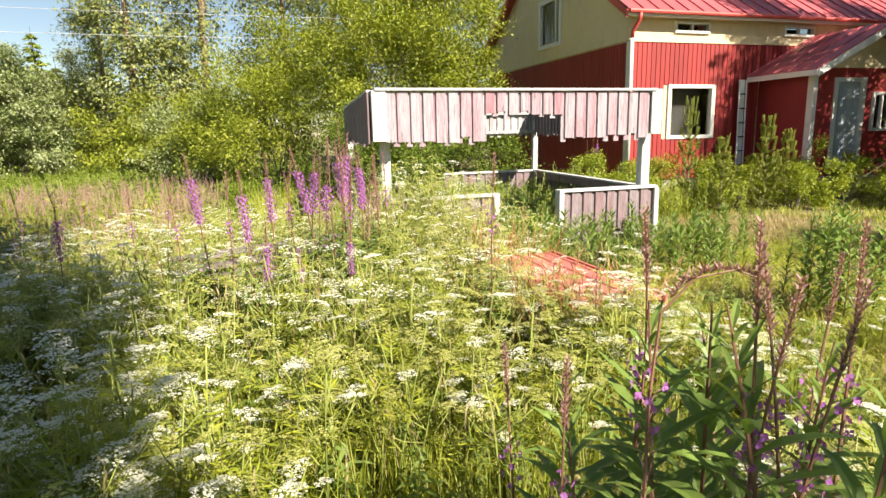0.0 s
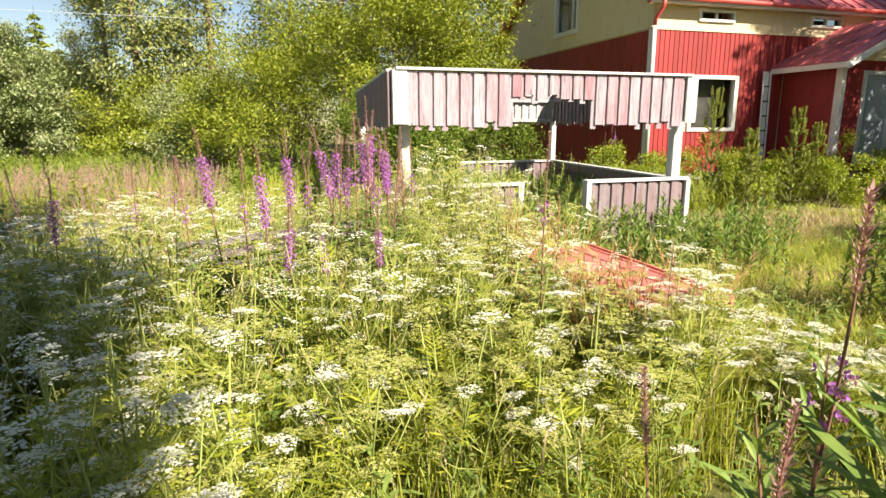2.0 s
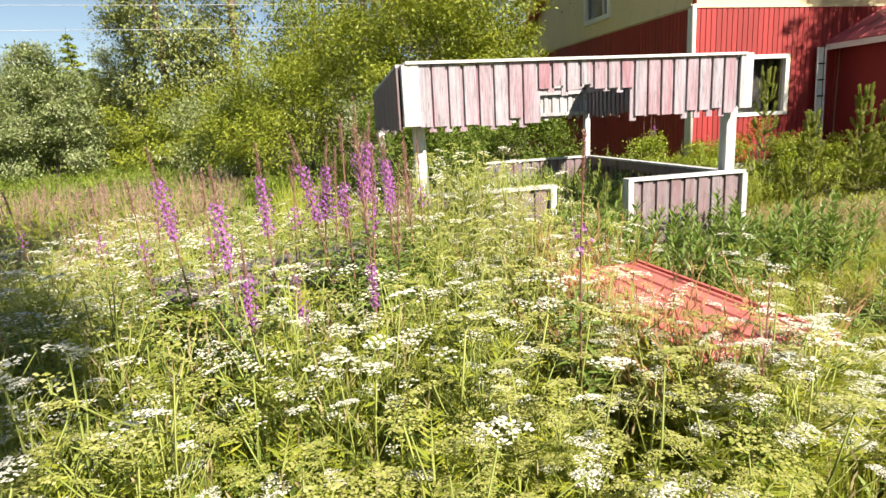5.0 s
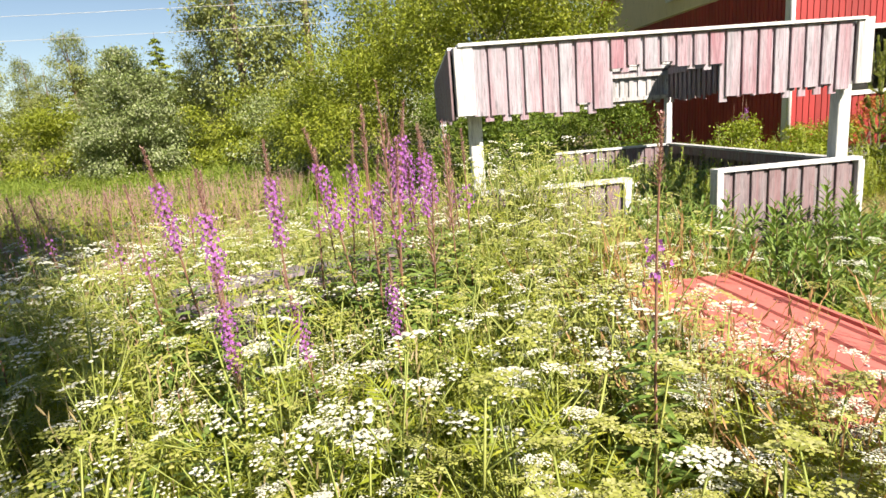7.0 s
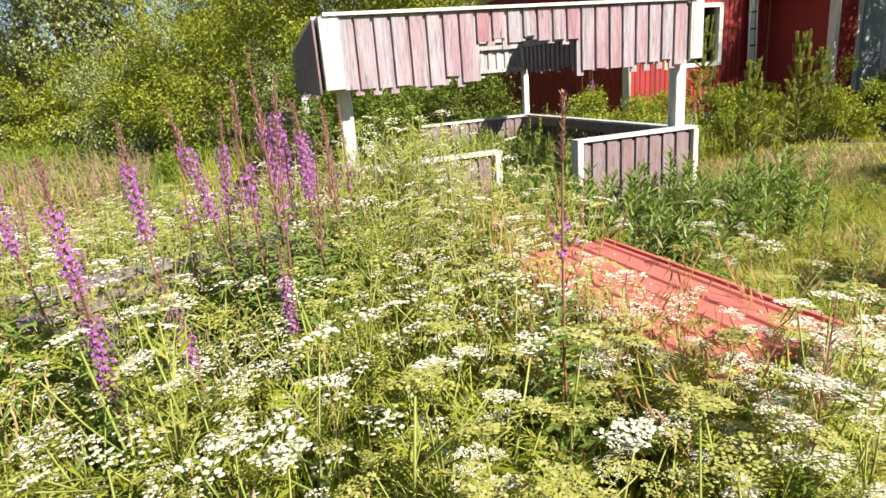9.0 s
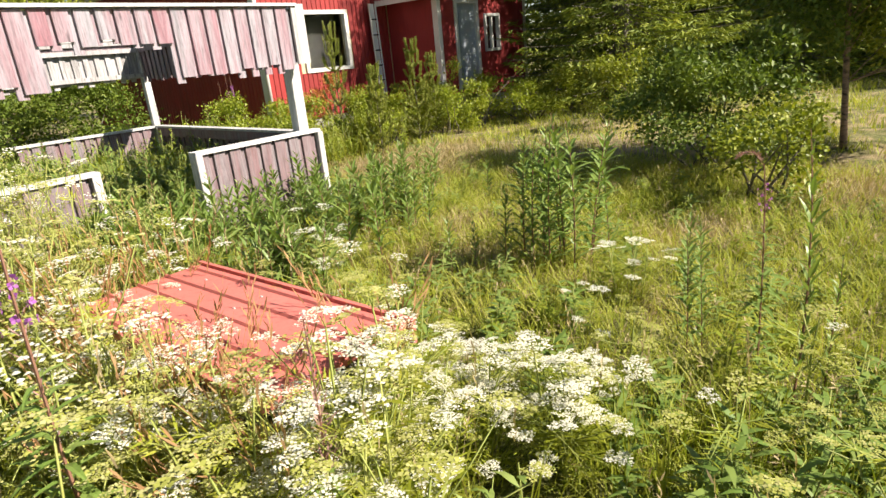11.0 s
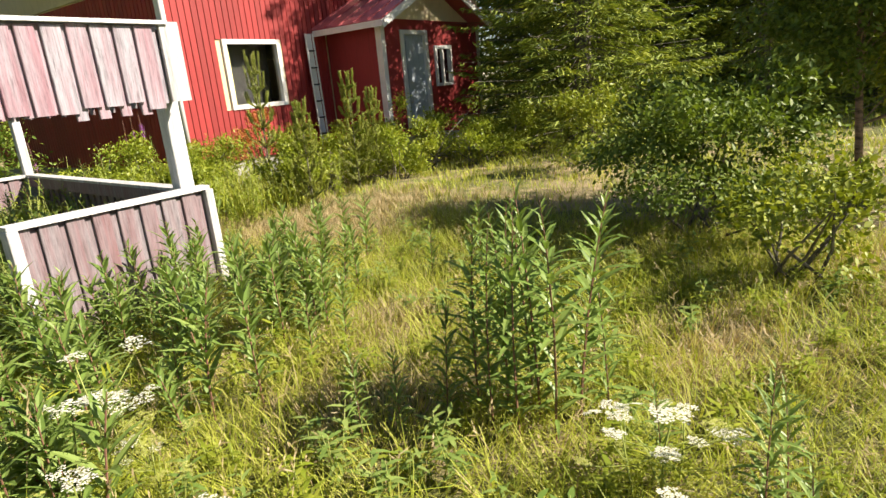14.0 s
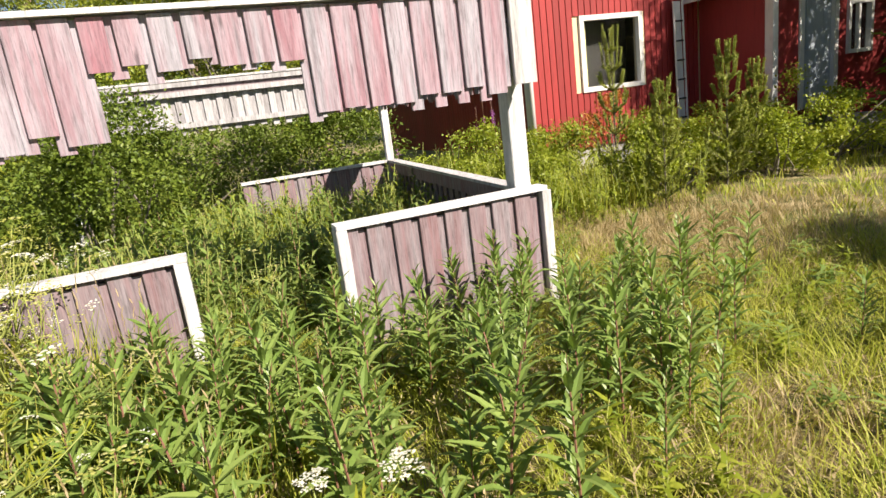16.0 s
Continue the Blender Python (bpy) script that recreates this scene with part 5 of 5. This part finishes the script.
    for k in range(12):
        x, y = rng.uniform(4.5, 6.9), rng.uniform(4.6, 6.6)
        fireweed((green + faded + bloom[:1])[k % 8], x, y, rng.uniform(0, 6.28), rng.uniform(0.8, 1.1), lf if k % 8 > 3 else lg, "fireweeds behind the shelter")
    for k in range(34):
        fireweed((green + broad)[k % 7], rng.uniform(0.9, 3.5), rng.uniform(0.7, 4.1), rng.uniform(0, 6.28), rng.uniform(0.6, 0.95), lg, "fireweeds inside the shelter")
    for k in range(6):
        fireweed(green[k % 4], rng.uniform(3.9, 4.2), rng.uniform(2.6, 4.2), rng.uniform(0, 6.28), rng.uniform(0.7, 0.9), lg, "fireweeds inside the shelter")


build_fireweeds()


# ---- trees and shrubs ----
def crown(rng, blobs, clumps, per, spread, low=-0.6):
    """Leaf places in clumps spread unevenly over and inside several ellipsoids (x, y, z, rx, ry, rz). Returns places and outward directions."""
    size = np.array([b[3] * b[5] + b[4] * b[5] for b in blobs])
    masses = max(7, clumps // 13)
    pick = rng.choice(len(blobs), masses, p=size / size.sum())
    b = np.array(blobs)[pick]
    d = rng.normal(0, 1, (masses, 3))
    d /= np.linalg.norm(d, axis=1)[:, None]
    d[:, 2] = np.where(d[:, 2] < low, -d[:, 2], d[:, 2])
    r = rng.uniform(0.72, 1.06, masses)[:, None] + 0.10 * np.sin(5 * d[:, :1] + 7 * d[:, 2:3])
    heart = b[:, :3] + d * b[:, 3:] * r
    which = rng.integers(0, masses, clumps)
    inner = rng.uniform(0, 1, clumps) < 0.2
    c = heart[which] + np.clip(rng.normal(0, 1, (clumps, 3)), -1.5, 1.5) * b[which, 3:] * np.array([0.13, 0.13, 0.10])
    c = np.where(inner[:, None], b[which, :3] + (c - b[which, :3]) * rng.uniform(0.3, 0.85, clumps)[:, None], c)
    d = d[which]
    n = np.maximum(3, rng.poisson(per, clumps))
    idx = np.repeat(np.arange(clumps), n)
    p = c[idx] + np.clip(rng.normal(0, 1, (len(idx), 3)), -1.5, 1.5) * spread * np.array([1, 1, 0.7]) * rng.uniform(0.6, 1.4, clumps)[idx][:, None]
    return p[p[:, 2] > 0.03], d[idx][p[:, 2] > 0.03], c


def limb(rng, parent, name, start, end, r0, r1, bk, n=5):
    a, b = Vector(start), Vector(end)
    m = a.lerp(b, 0.5) + Vector((rng.normal(0, 0.08), rng.normal(0, 0.08), rng.normal(0.0, 0.06))) * (b - a).length
    part(name, Shape().tube([a, a.lerp(m, 0.6), m, m.lerp(b, 0.6), b], [r0, r0 * 0.8, (r0 + r1) / 2, r1 * 1.2, r1 * 0.5], n), bk, parent)


def shrub(label, x, y, blobs, clumps, per, spread, size, mat, seed, name="shrub", category="shrub", slim=0.45, stems=9, group=""):
    """A many-stemmed leafy shrub. blobs are given about its foot."""
    rng = np.random.default_rng(seed)
    t = thing(name, label, category, group, pose(x, y, 0))
    p, d, c = crown(rng, blobs, clumps, per, spread)
    o = new("foliage", leaf_mesh("foliage", p, d, size, mat, rng, slim))
    o.parent = t
    tagged(o, kind="stuff")
    for k in range(stems):
        e = c[int(rng.integers(0, len(c)))]
        limb(rng, t, "stem", (rng.normal(0, 0.12), rng.normal(0, 0.12), -0.05), e, 0.012 + 0.008 * blobs[0][5], 0.006, B_BARK)
    return t


def broadleaf(label, x, y, h, trunk_r, blobs, clumps, per, spread, size, mat, bk, seed, name="tree", lean=(0.0, 0.0), droop=0.3):
    rng = np.random.default_rng(seed)
    t = thing(name, label, "tree", "", pose(x, y, 0))
    pts = [(lean[0] * u * u + 0.10 * math.sin(5 * u + seed), lean[1] * u * u + 0.08 * math.cos(4 * u + seed), h * u - 0.1) for u in (0, 0.15, 0.35, 0.6, 0.85, 1.0)]
    p, d, c = crown(rng, blobs, clumps, per, spread)
    s = Shape().tube(pts, [trunk_r * 1.25, trunk_r, trunk_r * 0.85, trunk_r * 0.55, trunk_r * 0.28, trunk_r * 0.06], 8)
    for k in range(14):
        e = c[int(rng.integers(0, len(c)))]
        u = min(0.9, max(0.2, (e[2] - 0.8) / h * 0.85))
        q = Vector((lean[0] * u * u + 0.10 * math.sin(5 * u + seed), lean[1] * u * u + 0.08 * math.cos(4 * u + seed), h * u - 0.1))
        limb(rng, t, "branch", q, e, trunk_r * 0.28, trunk_r * 0.06, bk, 4)
    part("trunk", s, bk, t, smooth=True)
    o = new("crown", leaf_mesh("crown", p, d, size, mat, rng, 0.55, droop))
    o.parent = t
    return t


def spruce(label, x, y, h, radius, seed, whorls=26, per=11, twigs=26, size=0.24, foot=0.4):
    rng = np.random.default_rng(seed)
    t = thing("spruce", label, "tree", "", pose(x, y, 0))
    s = Shape().tube([(0, 0, -0.1), (0, 0, h * 0.5), (0, 0, h)], [0.016 * h, 0.009 * h, 0.01], 8)
    pts, out = [], []
    for w in range(whorls):
        u = w / whorls
        z = foot + (h - foot - 0.2) * u
        ln = radius * (1 - u) ** 0.85 + 0.12
        k = max(5, int(per * (1 - 0.5 * u)))
        for j in range(k):
            a = j * 6.283 / k + w * 0.9 + rng.normal(0, 0.15)
            L = ln * rng.uniform(0.72, 1.12)
            dirn, sd = np.array([math.cos(a), math.sin(a), 0.0]), np.array([-math.sin(a), math.cos(a), 0.0])
            zz = z + rng.normal(0, 0.12)

            def on(f):
                return dirn * L * f + np.array([0, 0, zz - 0.34 * L * f + 0.22 * L * f ** 3])

            if u < 0.8:
                s.tube([tuple(on(f)) for f in (0.0, 0.5, 1.0)], [0.012 * (1 - u) + 0.004, 0.007, 0.003], 3)
            n = max(6, int(twigs * (0.3 + 0.7 * L / radius)))
            f = rng.uniform(0.15, 1.0, n)
            sideways = rng.uniform(-1, 1, n) * 0.42 * L * (1.08 - f) ** 0.7
            base = np.array([on(v) for v in f])
            pp = base + sd[None] * sideways[:, None]
            pp[:, 2] -= 0.10 * np.abs(sideways) + rng.uniform(0, 0.06, n)
            pts.append(pp)
            out.append(dirn[None] * 0.8 + sd[None] * np.sign(sideways)[:, None] * 0.9 + np.array([0, 0, -0.15])[None])
    part("trunk", s, B_BARK, t)
    o = new("foliage", leaf_mesh("foliage", np.concatenate(pts), np.concatenate(out) * 1.6, size, L_SPRUCE, rng, 0.2, 0.25))
    o.parent = t
    return t


def young_pine(x, y, h, seed):
    rng = np.random.default_rng(seed)
    t = thing("young_pine", "young pine with upright pale green candles", "pine", "young pines before the house", pose(x, y, 0))
    s, pts, out = Shape(), [], []
    s.tube([(0, 0, -0.05), (0, 0, h * 0.5), (0, 0, h)], [0.014, 0.010, 0.004], 6)

    def needles(p0, p1, n, ln):
        f = rng.uniform(0, 1, n)[:, None]
        a = rng.uniform(0, 6.28, n)
        ax = (p1 - p0) / np.linalg.norm(p1 - p0)
        rad = np.stack([np.cos(a), np.sin(a), 0 * a], 1)
        d = rad * 0.8 + ax * 0.9
        pts.append(p0 + (p1 - p0) * f + d * ln * 0.4)
        out.append(d * 2.5)

    up = np.array([0.0, 0.0, 1.0])
    needles(up * h * 0.80, up * h, 230, 0.035)
    needles(up * h * 0.08, up * h * 0.80, 240, 0.045)
    for w, z in enumerate((0.08, 0.2, 0.34, 0.48, 0.62, 0.74, 0.86)):
        L = h * 0.15 * (1.02 - z) + 0.06
        for j in range(6):
            a = j * 1.047 + w * 0.7 + rng.normal(0, 0.2)
            d = np.array([math.cos(a), math.sin(a), 0.0])
            p0 = up * h * z
            p1 = p0 + d * L * 0.75 + up * L * 0.55
            p2 = p1 + d * 0.03 + up * h * 0.13 * rng.uniform(0.7, 1.2) if z > 0.7 else p1 + d * L * 0.2 + up * 0.15 * rng.uniform(0.6, 1.5)
            s.tube([tuple(p0), tuple(p1), tuple(p2)], [0.008, 0.006, 0.003], 4)
            needles(p0 + (p1 - p0) * 0.1, p1, 90, 0.045)
            needles(p1, p2, 130, 0.022 if z > 0.7 else 0.045)
    part("stem", s, B_BARK, t)
    o = new("needles", leaf_mesh("needles", np.concatenate(pts), np.concatenate(out), 0.05, L_PINE, rng, 0.2, 0.0))
    o.parent = t
    return t


def build_trees():
    # willows behind the shelter
    shrub("big bright green willow behind the shelter", 3.1, 9.6, [(0, 0, 2.6, 2.4, 2.0, 2.5), (0.6, 0.3, 4.7, 1.9, 1.7, 2.2), (-1.3, 0.2, 3.6, 1.6, 1.6, 2.0), (1.6, 0, 2.0, 1.3, 1.4, 1.9)], 2300, 26, 0.19, 0.085, L_WILLOW, 101, "willow", "willow", stems=16)
    shrub("grey-green willow thicket beside the field", -0.6, 12.3, [(0, 0, 2.0, 2.4, 1.9, 2.0), (1.0, 0.5, 3.6, 1.7, 1.6, 1.9), (-1.5, 0.6, 1.6, 1.5, 1.4, 1.5)], 1500, 26, 0.2, 0.085, L_WILLOW, 102, "willow", "willow", stems=14)
    shrub("low pale willow at the field edge", -3.2, 15.0, [(0, 0, 1.3, 1.9, 1.5, 1.5), (1.4, 0.6, 1.7, 1.4, 1.3, 1.6)], 800, 24, 0.2, 0.09, L_SILVER, 103, "willow", "willow")
    shrub("round silver-leaved willow in the field", -10.8, 22.3, [(0, 0, 1.5, 2.3, 2.1, 1.6), (0.1, 0, 3.1, 1.6, 1.5, 1.6), (0.2, 0, 4.4, 0.8, 0.8, 1.1)], 1500, 26, 0.22, 0.12, L_SILVER, 104, "willow", "willow")
    shrub("dark willow bush along the field", -6.6, 22.5, [(0, 0, 1.5, 2.2, 1.6, 1.6), (1.8, 0.5, 1.4, 1.8, 1.5, 1.5)], 850, 24, 0.24, 0.12, L_WILLOW, 105, "willow", "willow")
    shrub("willow scrub along the field", -15.5, 24.5, [(0, 0, 1.6, 2.6, 1.6, 1.8), (2.4, 0.5, 1.2, 1.8, 1.5, 1.3)], 800, 24, 0.24, 0.12, L_WILLOW, 106, "willow", "willow")
    shrub("willow scrub along the field", -2.6, 19.6, [(0, 0, 1.8, 2.4, 1.6, 1.9), (2.2, 0.3, 2.4, 1.8, 1.5, 2.2)], 900, 24, 0.24, 0.11, L_WILLOW, 107, "willow", "willow")
    # growth inside the shelter and behind it
    shrub("leafy birch saplings grown up inside the shelter", 0.85, 2.9, [(0, 0, 0.9, 0.85, 0.7, 0.85), (0.6, 0.5, 0.8, 0.6, 0.6, 0.75), (0.1, 0.6, 1.5, 0.6, 0.5, 0.45), (-0.2, -0.5, 1.3, 0.45, 0.4, 0.5)], 950, 19, 0.10, 0.045, L_DARKLEAF, 111, slim=0.6)
    shrub("dark green shrub behind the shelter", 0.9, 5.9, [(0, 0, 1.0, 1.5, 0.8, 1.0), (1.7, 0.2, 0.8, 1.0, 0.7, 0.8), (0.4, 0.1, 1.7, 0.9, 0.6, 0.7)], 900, 22, 0.13, 0.052, L_DARKLEAF, 112, slim=0.5)
    shrub("dark green shrub behind the shelter", 3.3, 6.5, [(0, 0, 0.85, 1.0, 0.7, 0.85), (-0.6, 0.2, 1.25, 0.8, 0.6, 0.55), (0.5, 0.1, 1.2, 0.5, 0.5, 0.5), (1.2, 0.3, 0.8, 0.7, 0.6, 0.8)], 520, 18, 0.15, 0.07, L_DARKLEAF, 113, slim=0.5)
    # before the house
    for k, (x, y, h) in enumerate(((7.5, 3.73, 2.23), (6.76, 1.96, 1.45), (7.92, 2.12, 1.82), (8.6, 2.27, 1.52))):
        young_pine(x, y, h, 120 + k)
    for k, (x, y, w, h, mat) in enumerate(((7.2, 4.5, 0.8, 0.62, L_SAPLING), (8.3, 3.2, 0.9, 0.48, L_SAPLING), (9.3, 3.0, 0.95, 0.52, L_SAPLING), (10.2, 2.4, 0.95, 0.5, L_SAPLING), (10.9, 1.5, 0.9, 0.46, L_SAPLING), (9.7, 4.3, 0.8, 0.6, L_WILLOW), (12.0, 1.2, 0.9, 0.55, L_WILLOW), (6.9, 2.9, 0.6, 0.36, L_SAPLING), (11.0, 3.2, 0.7, 0.6, L_SAPLING), (5.6, 3.3, 0.7, 0.5, L_SAPLING), (6.2, 4.2, 0.8, 0.6, L_SAPLING), (7.6, 2.7, 0.8, 0.5, L_SAPLING), (8.9, 2.2, 0.7, 0.42, L_SAPLING), (5.6, 5.2, 0.8, 0.62, L_SAPLING))):
        shrub("low leafy sapling growth before the red house", x, y, [(0, 0, h * 0.55, w, w * 0.75, h * 0.55), *[(w * math.sin(9.1 * j + 3 * k), w * 0.7 * math.cos(5.3 * j + k), h * (0.9 + 0.3 * math.sin(4 * j + k)), 0.17, 0.17, h * (0.75 + 0.25 * math.sin(7 * j + k))) for j in range(7)]], 210, 20, 0.10, 0.05, mat, 130 + k, slim=0.6, group="saplings before the house")
    shrub("small sapling with reddening orange leaves by the wall", 7.85, 4.45, [(0, 0, 0.65, 0.3, 0.25, 0.5), (0.2, 0, 1.0, 0.2, 0.16, 0.3)], 90, 15, 0.08, 0.055, L_REDLEAF, 148, slim=0.45, stems=5)
    # right-hand bushes and birch
    shrub("rounded dark leafy bush on the open grass", 6.65, -3.35, [(0, 0, 0.66, 1.0, 0.9, 0.6), (-0.2, 0.5, 0.98, 0.65, 0.5, 0.42), (0.4, -0.3, 1.05, 0.5, 0.5, 0.4)], 620, 20, 0.11, 0.055, L_DARKLEAF, 151, slim=0.55)
    shrub("small bright leafy bush under the birch", 5.5, -4.15, [(0, 0, 0.42, 0.5, 0.42, 0.42)], 130, 16, 0.10, 0.05, L_WILLOW, 152, slim=0.6)
    shrub("light green shrub under the spruces", 10.3, -0.9, [(0, 0, 0.6, 0.9, 0.8, 0.6)], 200, 16, 0.14, 0.07, L_WILLOW, 153, slim=0.5)
    broadleaf("slender birch with reddish bark and open crown", 8.4, -4.35, 4.4, 0.036, [(-0.3, -0.35, 1.6, 0.7, 0.6, 0.5), (0.2, -0.9, 1.5, 0.8, 0.7, 0.6), (-0.2, 0.5, 1.55, 0.6, 0.5, 0.45), (-0.2, 0.1, 1.9, 0.8, 0.8, 0.4), (0.1, 0, 2.9, 0.8, 0.8, 0.7), (0.1, -0.6, 2.2, 0.9, 0.8, 0.6), (0.0, -1.35, 1.55, 0.7, 0.6, 0.45), (-0.5, 0.1, 2.4, 0.7, 0.7, 0.5)], 1900, 17, 0.13, 0.06, L_DARKLEAF, B_BIRCH, 161, "birch", (0.25, 0.1))
    broadleaf("thin birch stem with low leafy branches", 9.0, -4.85, 4.3, 0.03, [(0, 0, 1.6, 0.9, 0.8, 0.6), (0.2, -0.4, 1.2, 0.7, 0.6, 0.4), (0, 0, 2.7, 0.9, 0.9, 0.7), (0.1, -0.3, 2.1, 0.9, 0.8, 0.5)], 950, 16, 0.15, 0.06, L_WILLOW, B_BIRCH, 162, "birch", (-0.2, 0.15))
    spruce("large dark spruce beside the porch", 13.5, 0.6, 13.0, 3.1, 171, 38, 12, 190, 0.16, 0.25)
    spruce("large dark spruce behind the porch spruce", 16.3, 1.4, 14.0, 2.9, 172, 30, 11, 90, 0.2)
    spruce("large dark spruce at the edge of the wood", 18.3, -2.2, 13.0, 2.9, 173, 30, 11, 90, 0.2, 0.3)
    spruce("tall spruce behind the birch", 19.0, -5.2, 15.0, 3.2, 174, 28, 11, 24, 0.36)
    # tree shading the near corner of the meadow
    broadleaf("tall birch beside the path", -1.45, -10.9, 13.5, 0.16, [(0, 0, 8.7, 2.4, 2.3, 2.3), (0, 0, 11.0, 2.35, 2.3, 1.9), (0.0, 0, 5.7, 1.8, 1.8, 1.6)], 2300, 16, 0.34, 0.34, L_BIRCH, B_BIRCH, 181, "birch")
    # added out of view: its sparse crown dims the fireweeds beside the path
    broadleaf("unseen slender birch added to shade the fireweeds by the path", 2.25, -11.0, 6.0, 0.06, [(0, 0, 5.0, 0.48, 0.45, 0.65)], 36, 10, 0.15, 0.17, L_BIRCH, B_BIRCH, 183, "birch")
    broadleaf("tall birch behind the meadow corner", -5.4, -12.4, 13.0, 0.15, [(0, 0, 7.0, 2.3, 2.1, 3.0), (0, 0, 10.0, 1.9, 1.9, 2.6)], 700, 16, 0.34, 0.24, L_BIRCH, B_BIRCH, 182, "birch")

    # wood edge
    far = [broadleaf("tall birch with hanging grey-green foliage", -6.8, 27.5, 16.0, 0.2, [(0, 0, 6.5, 2.9, 2.7, 5.0), (0, 0, 11.5, 2.2, 2.1, 3.6), (1.2, 0, 3.6, 2.4, 2.2, 3.0)], 1350, 12, 0.36, 0.185, L_BIRCH, B_BIRCH, 191, "birch", droop=0.8),
           broadleaf("tall birch with hanging grey-green foliage", -3.4, 29.0, 17.5, 0.22, [(0, 0, 7.5, 3.0, 2.8, 5.6), (0.5, 0, 13.0, 2.2, 2.1, 3.6), (-1.4, 0, 4.0, 2.6, 2.3, 3.4)], 1350, 12, 0.36, 0.185, L_BIRCH, B_BIRCH, 192, "birch", droop=0.8)]
    conif = [spruce("slim spruce in the wood edge", -13.8, 37.0, 8.6, 2.6, 195, 24, 11, 44, 0.36), spruce("slim spruce in the wood edge", -10.9, 40.0, 9.2, 2.7, 196, 24, 11, 44, 0.36)]
    rng = np.random.default_rng(200)

    def put(src, x, y, s, wide=1.0):
        copy_thing(src, pose(x, y, 0, 0, 0, rng.uniform(0, 360)) @ Matrix.Diagonal((s * wide, s * wide, s * rng.uniform(0.9, 1.1), 1)))

    for x, y, s in ((0.8, 29.5, 1.05), (4.6, 26.5, 1.0), (8.5, 30, 1.05), (-9.3, 33.0, 0.72), (-18.8, 36, 0.62), (-22.5, 33, 0.6), (12.5, 27, 0.9), (17, 24, 0.95), (2.5, 21.5, 0.7), (6.5, 19.5, 0.75)):
        put(far[int(rng.integers(0, 2))], x, y, s)
    for x, y, s in ((-16.2, 39, 0.85), (-12.4, 42, 1.0), (-8.4, 41, 0.95), (-20.5, 41, 1.0), (-25, 42, 0.9), (-28, 38, 1.0), (-18, 46, 1.15), (-23, 47, 1.2), (-31, 44, 1.1), (-5.5, 38, 1.1), (-14.8, 45, 1.1), (-34, 37, 1.1), (-38, 42, 1.2), (-30, 30, 0.9)):
        put(conif[int(rng.integers(0, 2))], x, y, 0.72 * s, 2.0)
    for x, y, s in ((-25.5, 36, 0.42), (-22.6, 38, 0.46), (-20.2, 35.5, 0.38), (-17.2, 37.5, 0.47), (-14.9, 36, 0.4), (-28.6, 34, 0.45), (-32, 35, 0.5), (-12.2, 38.5, 0.5), (-24, 31.5, 0.3), (-19, 31, 0.27), (-27.5, 29.5, 0.32)):
        put(far[int(rng.integers(0, 2))], x, y, s)
    for x, y, s in ((19.5, 1.2, 1.25), (21.5, -1.2, 1.4), (23.5, 1.8, 1.4), (24, -4.5, 1.4), (27, -7.5, 1.4), (29, -3, 1.5), (28, 1, 1.5), (25, -12, 1.3), (29, -12, 1.4), (22, -16, 1.2), (26, -17, 1.4), (31, -16, 1.5), (20.5, 4.5, 1.3), (23, 7, 1.4), (33, -8, 1.5)):
        put(conif[int(rng.integers(0, 2))], x, y, s)
    for x, y, s in ((24.5, -9.2, 0.7), (22, -10.8, 0.6), (20, -13.5, 0.6), (27, -14.5, 0.7)):
        put(far[int(rng.integers(0, 2))], x, y, s)


build_trees()


# ---- overhead wires ----
for wz in (6.55, 5.68):
    wire = Shape().tube([(x, 20.0, wz + 0.0012 * (x + 4) ** 2 * 0.5) for x in range(-60, 61, 6)], [0.009] * 21, 5)
    tagged(part("power_line", wire, M_WIRE), "pale overhead cable crossing before the trees", "cable", "overhead cables")


# ---- grey boards lying in the weeds ----
def build_boards():
    rng = np.random.default_rng(77)
    t = thing("board_pile", "weathered grey boards stacked in the weeds", "boards", place=pose(-1.2, -1.6, 0, 0, 0, 24))
    for k in range(5):
        z = 0.60 + 0.028 * (k % 2) + 0.02 * k
        part("board", Shape().box((-0.75 + rng.uniform(-0.1, 0.1), -0.3 + 0.13 * k, z), (0.75 + rng.uniform(-0.1, 0.1), -0.19 + 0.13 * k, z + 0.024), 0, None, 0.004), M_GREYWOOD, t)
    for x in (-0.5, 0.5):
        part("bearer", Shape().box((x - 0.05, -0.32, -0.05), (x + 0.05, 0.38, 0.598), 0, None, 0.005), M_DARKWOOD, t)


build_boards()

# ---- siding boards of the house ----
front_red = plank_run(bpy.data.objects["front_wall"], "x", HY, -1, HX + 0.06, 11.1, Z_PLINTH, Z_BAND, [W_BIG], 0.13, M_RED)
plank_run(bpy.data.objects["front_wall"], "x", HY, -1, 14.6, HX1, Z_PLINTH, Z_BAND, [], 0.13, M_RED)
plank_run(bpy.data.objects["front_wall"], "x", HY, -1, 11.1, 14.6, 2.9, Z_BAND, [], 0.13, M_RED)
plank_run(bpy.data.objects["gable_wall"], "y", HX, -1, HY + 0.1, HY1, Z_PLINTH, Z_BAND, [], 0.13, M_RED)
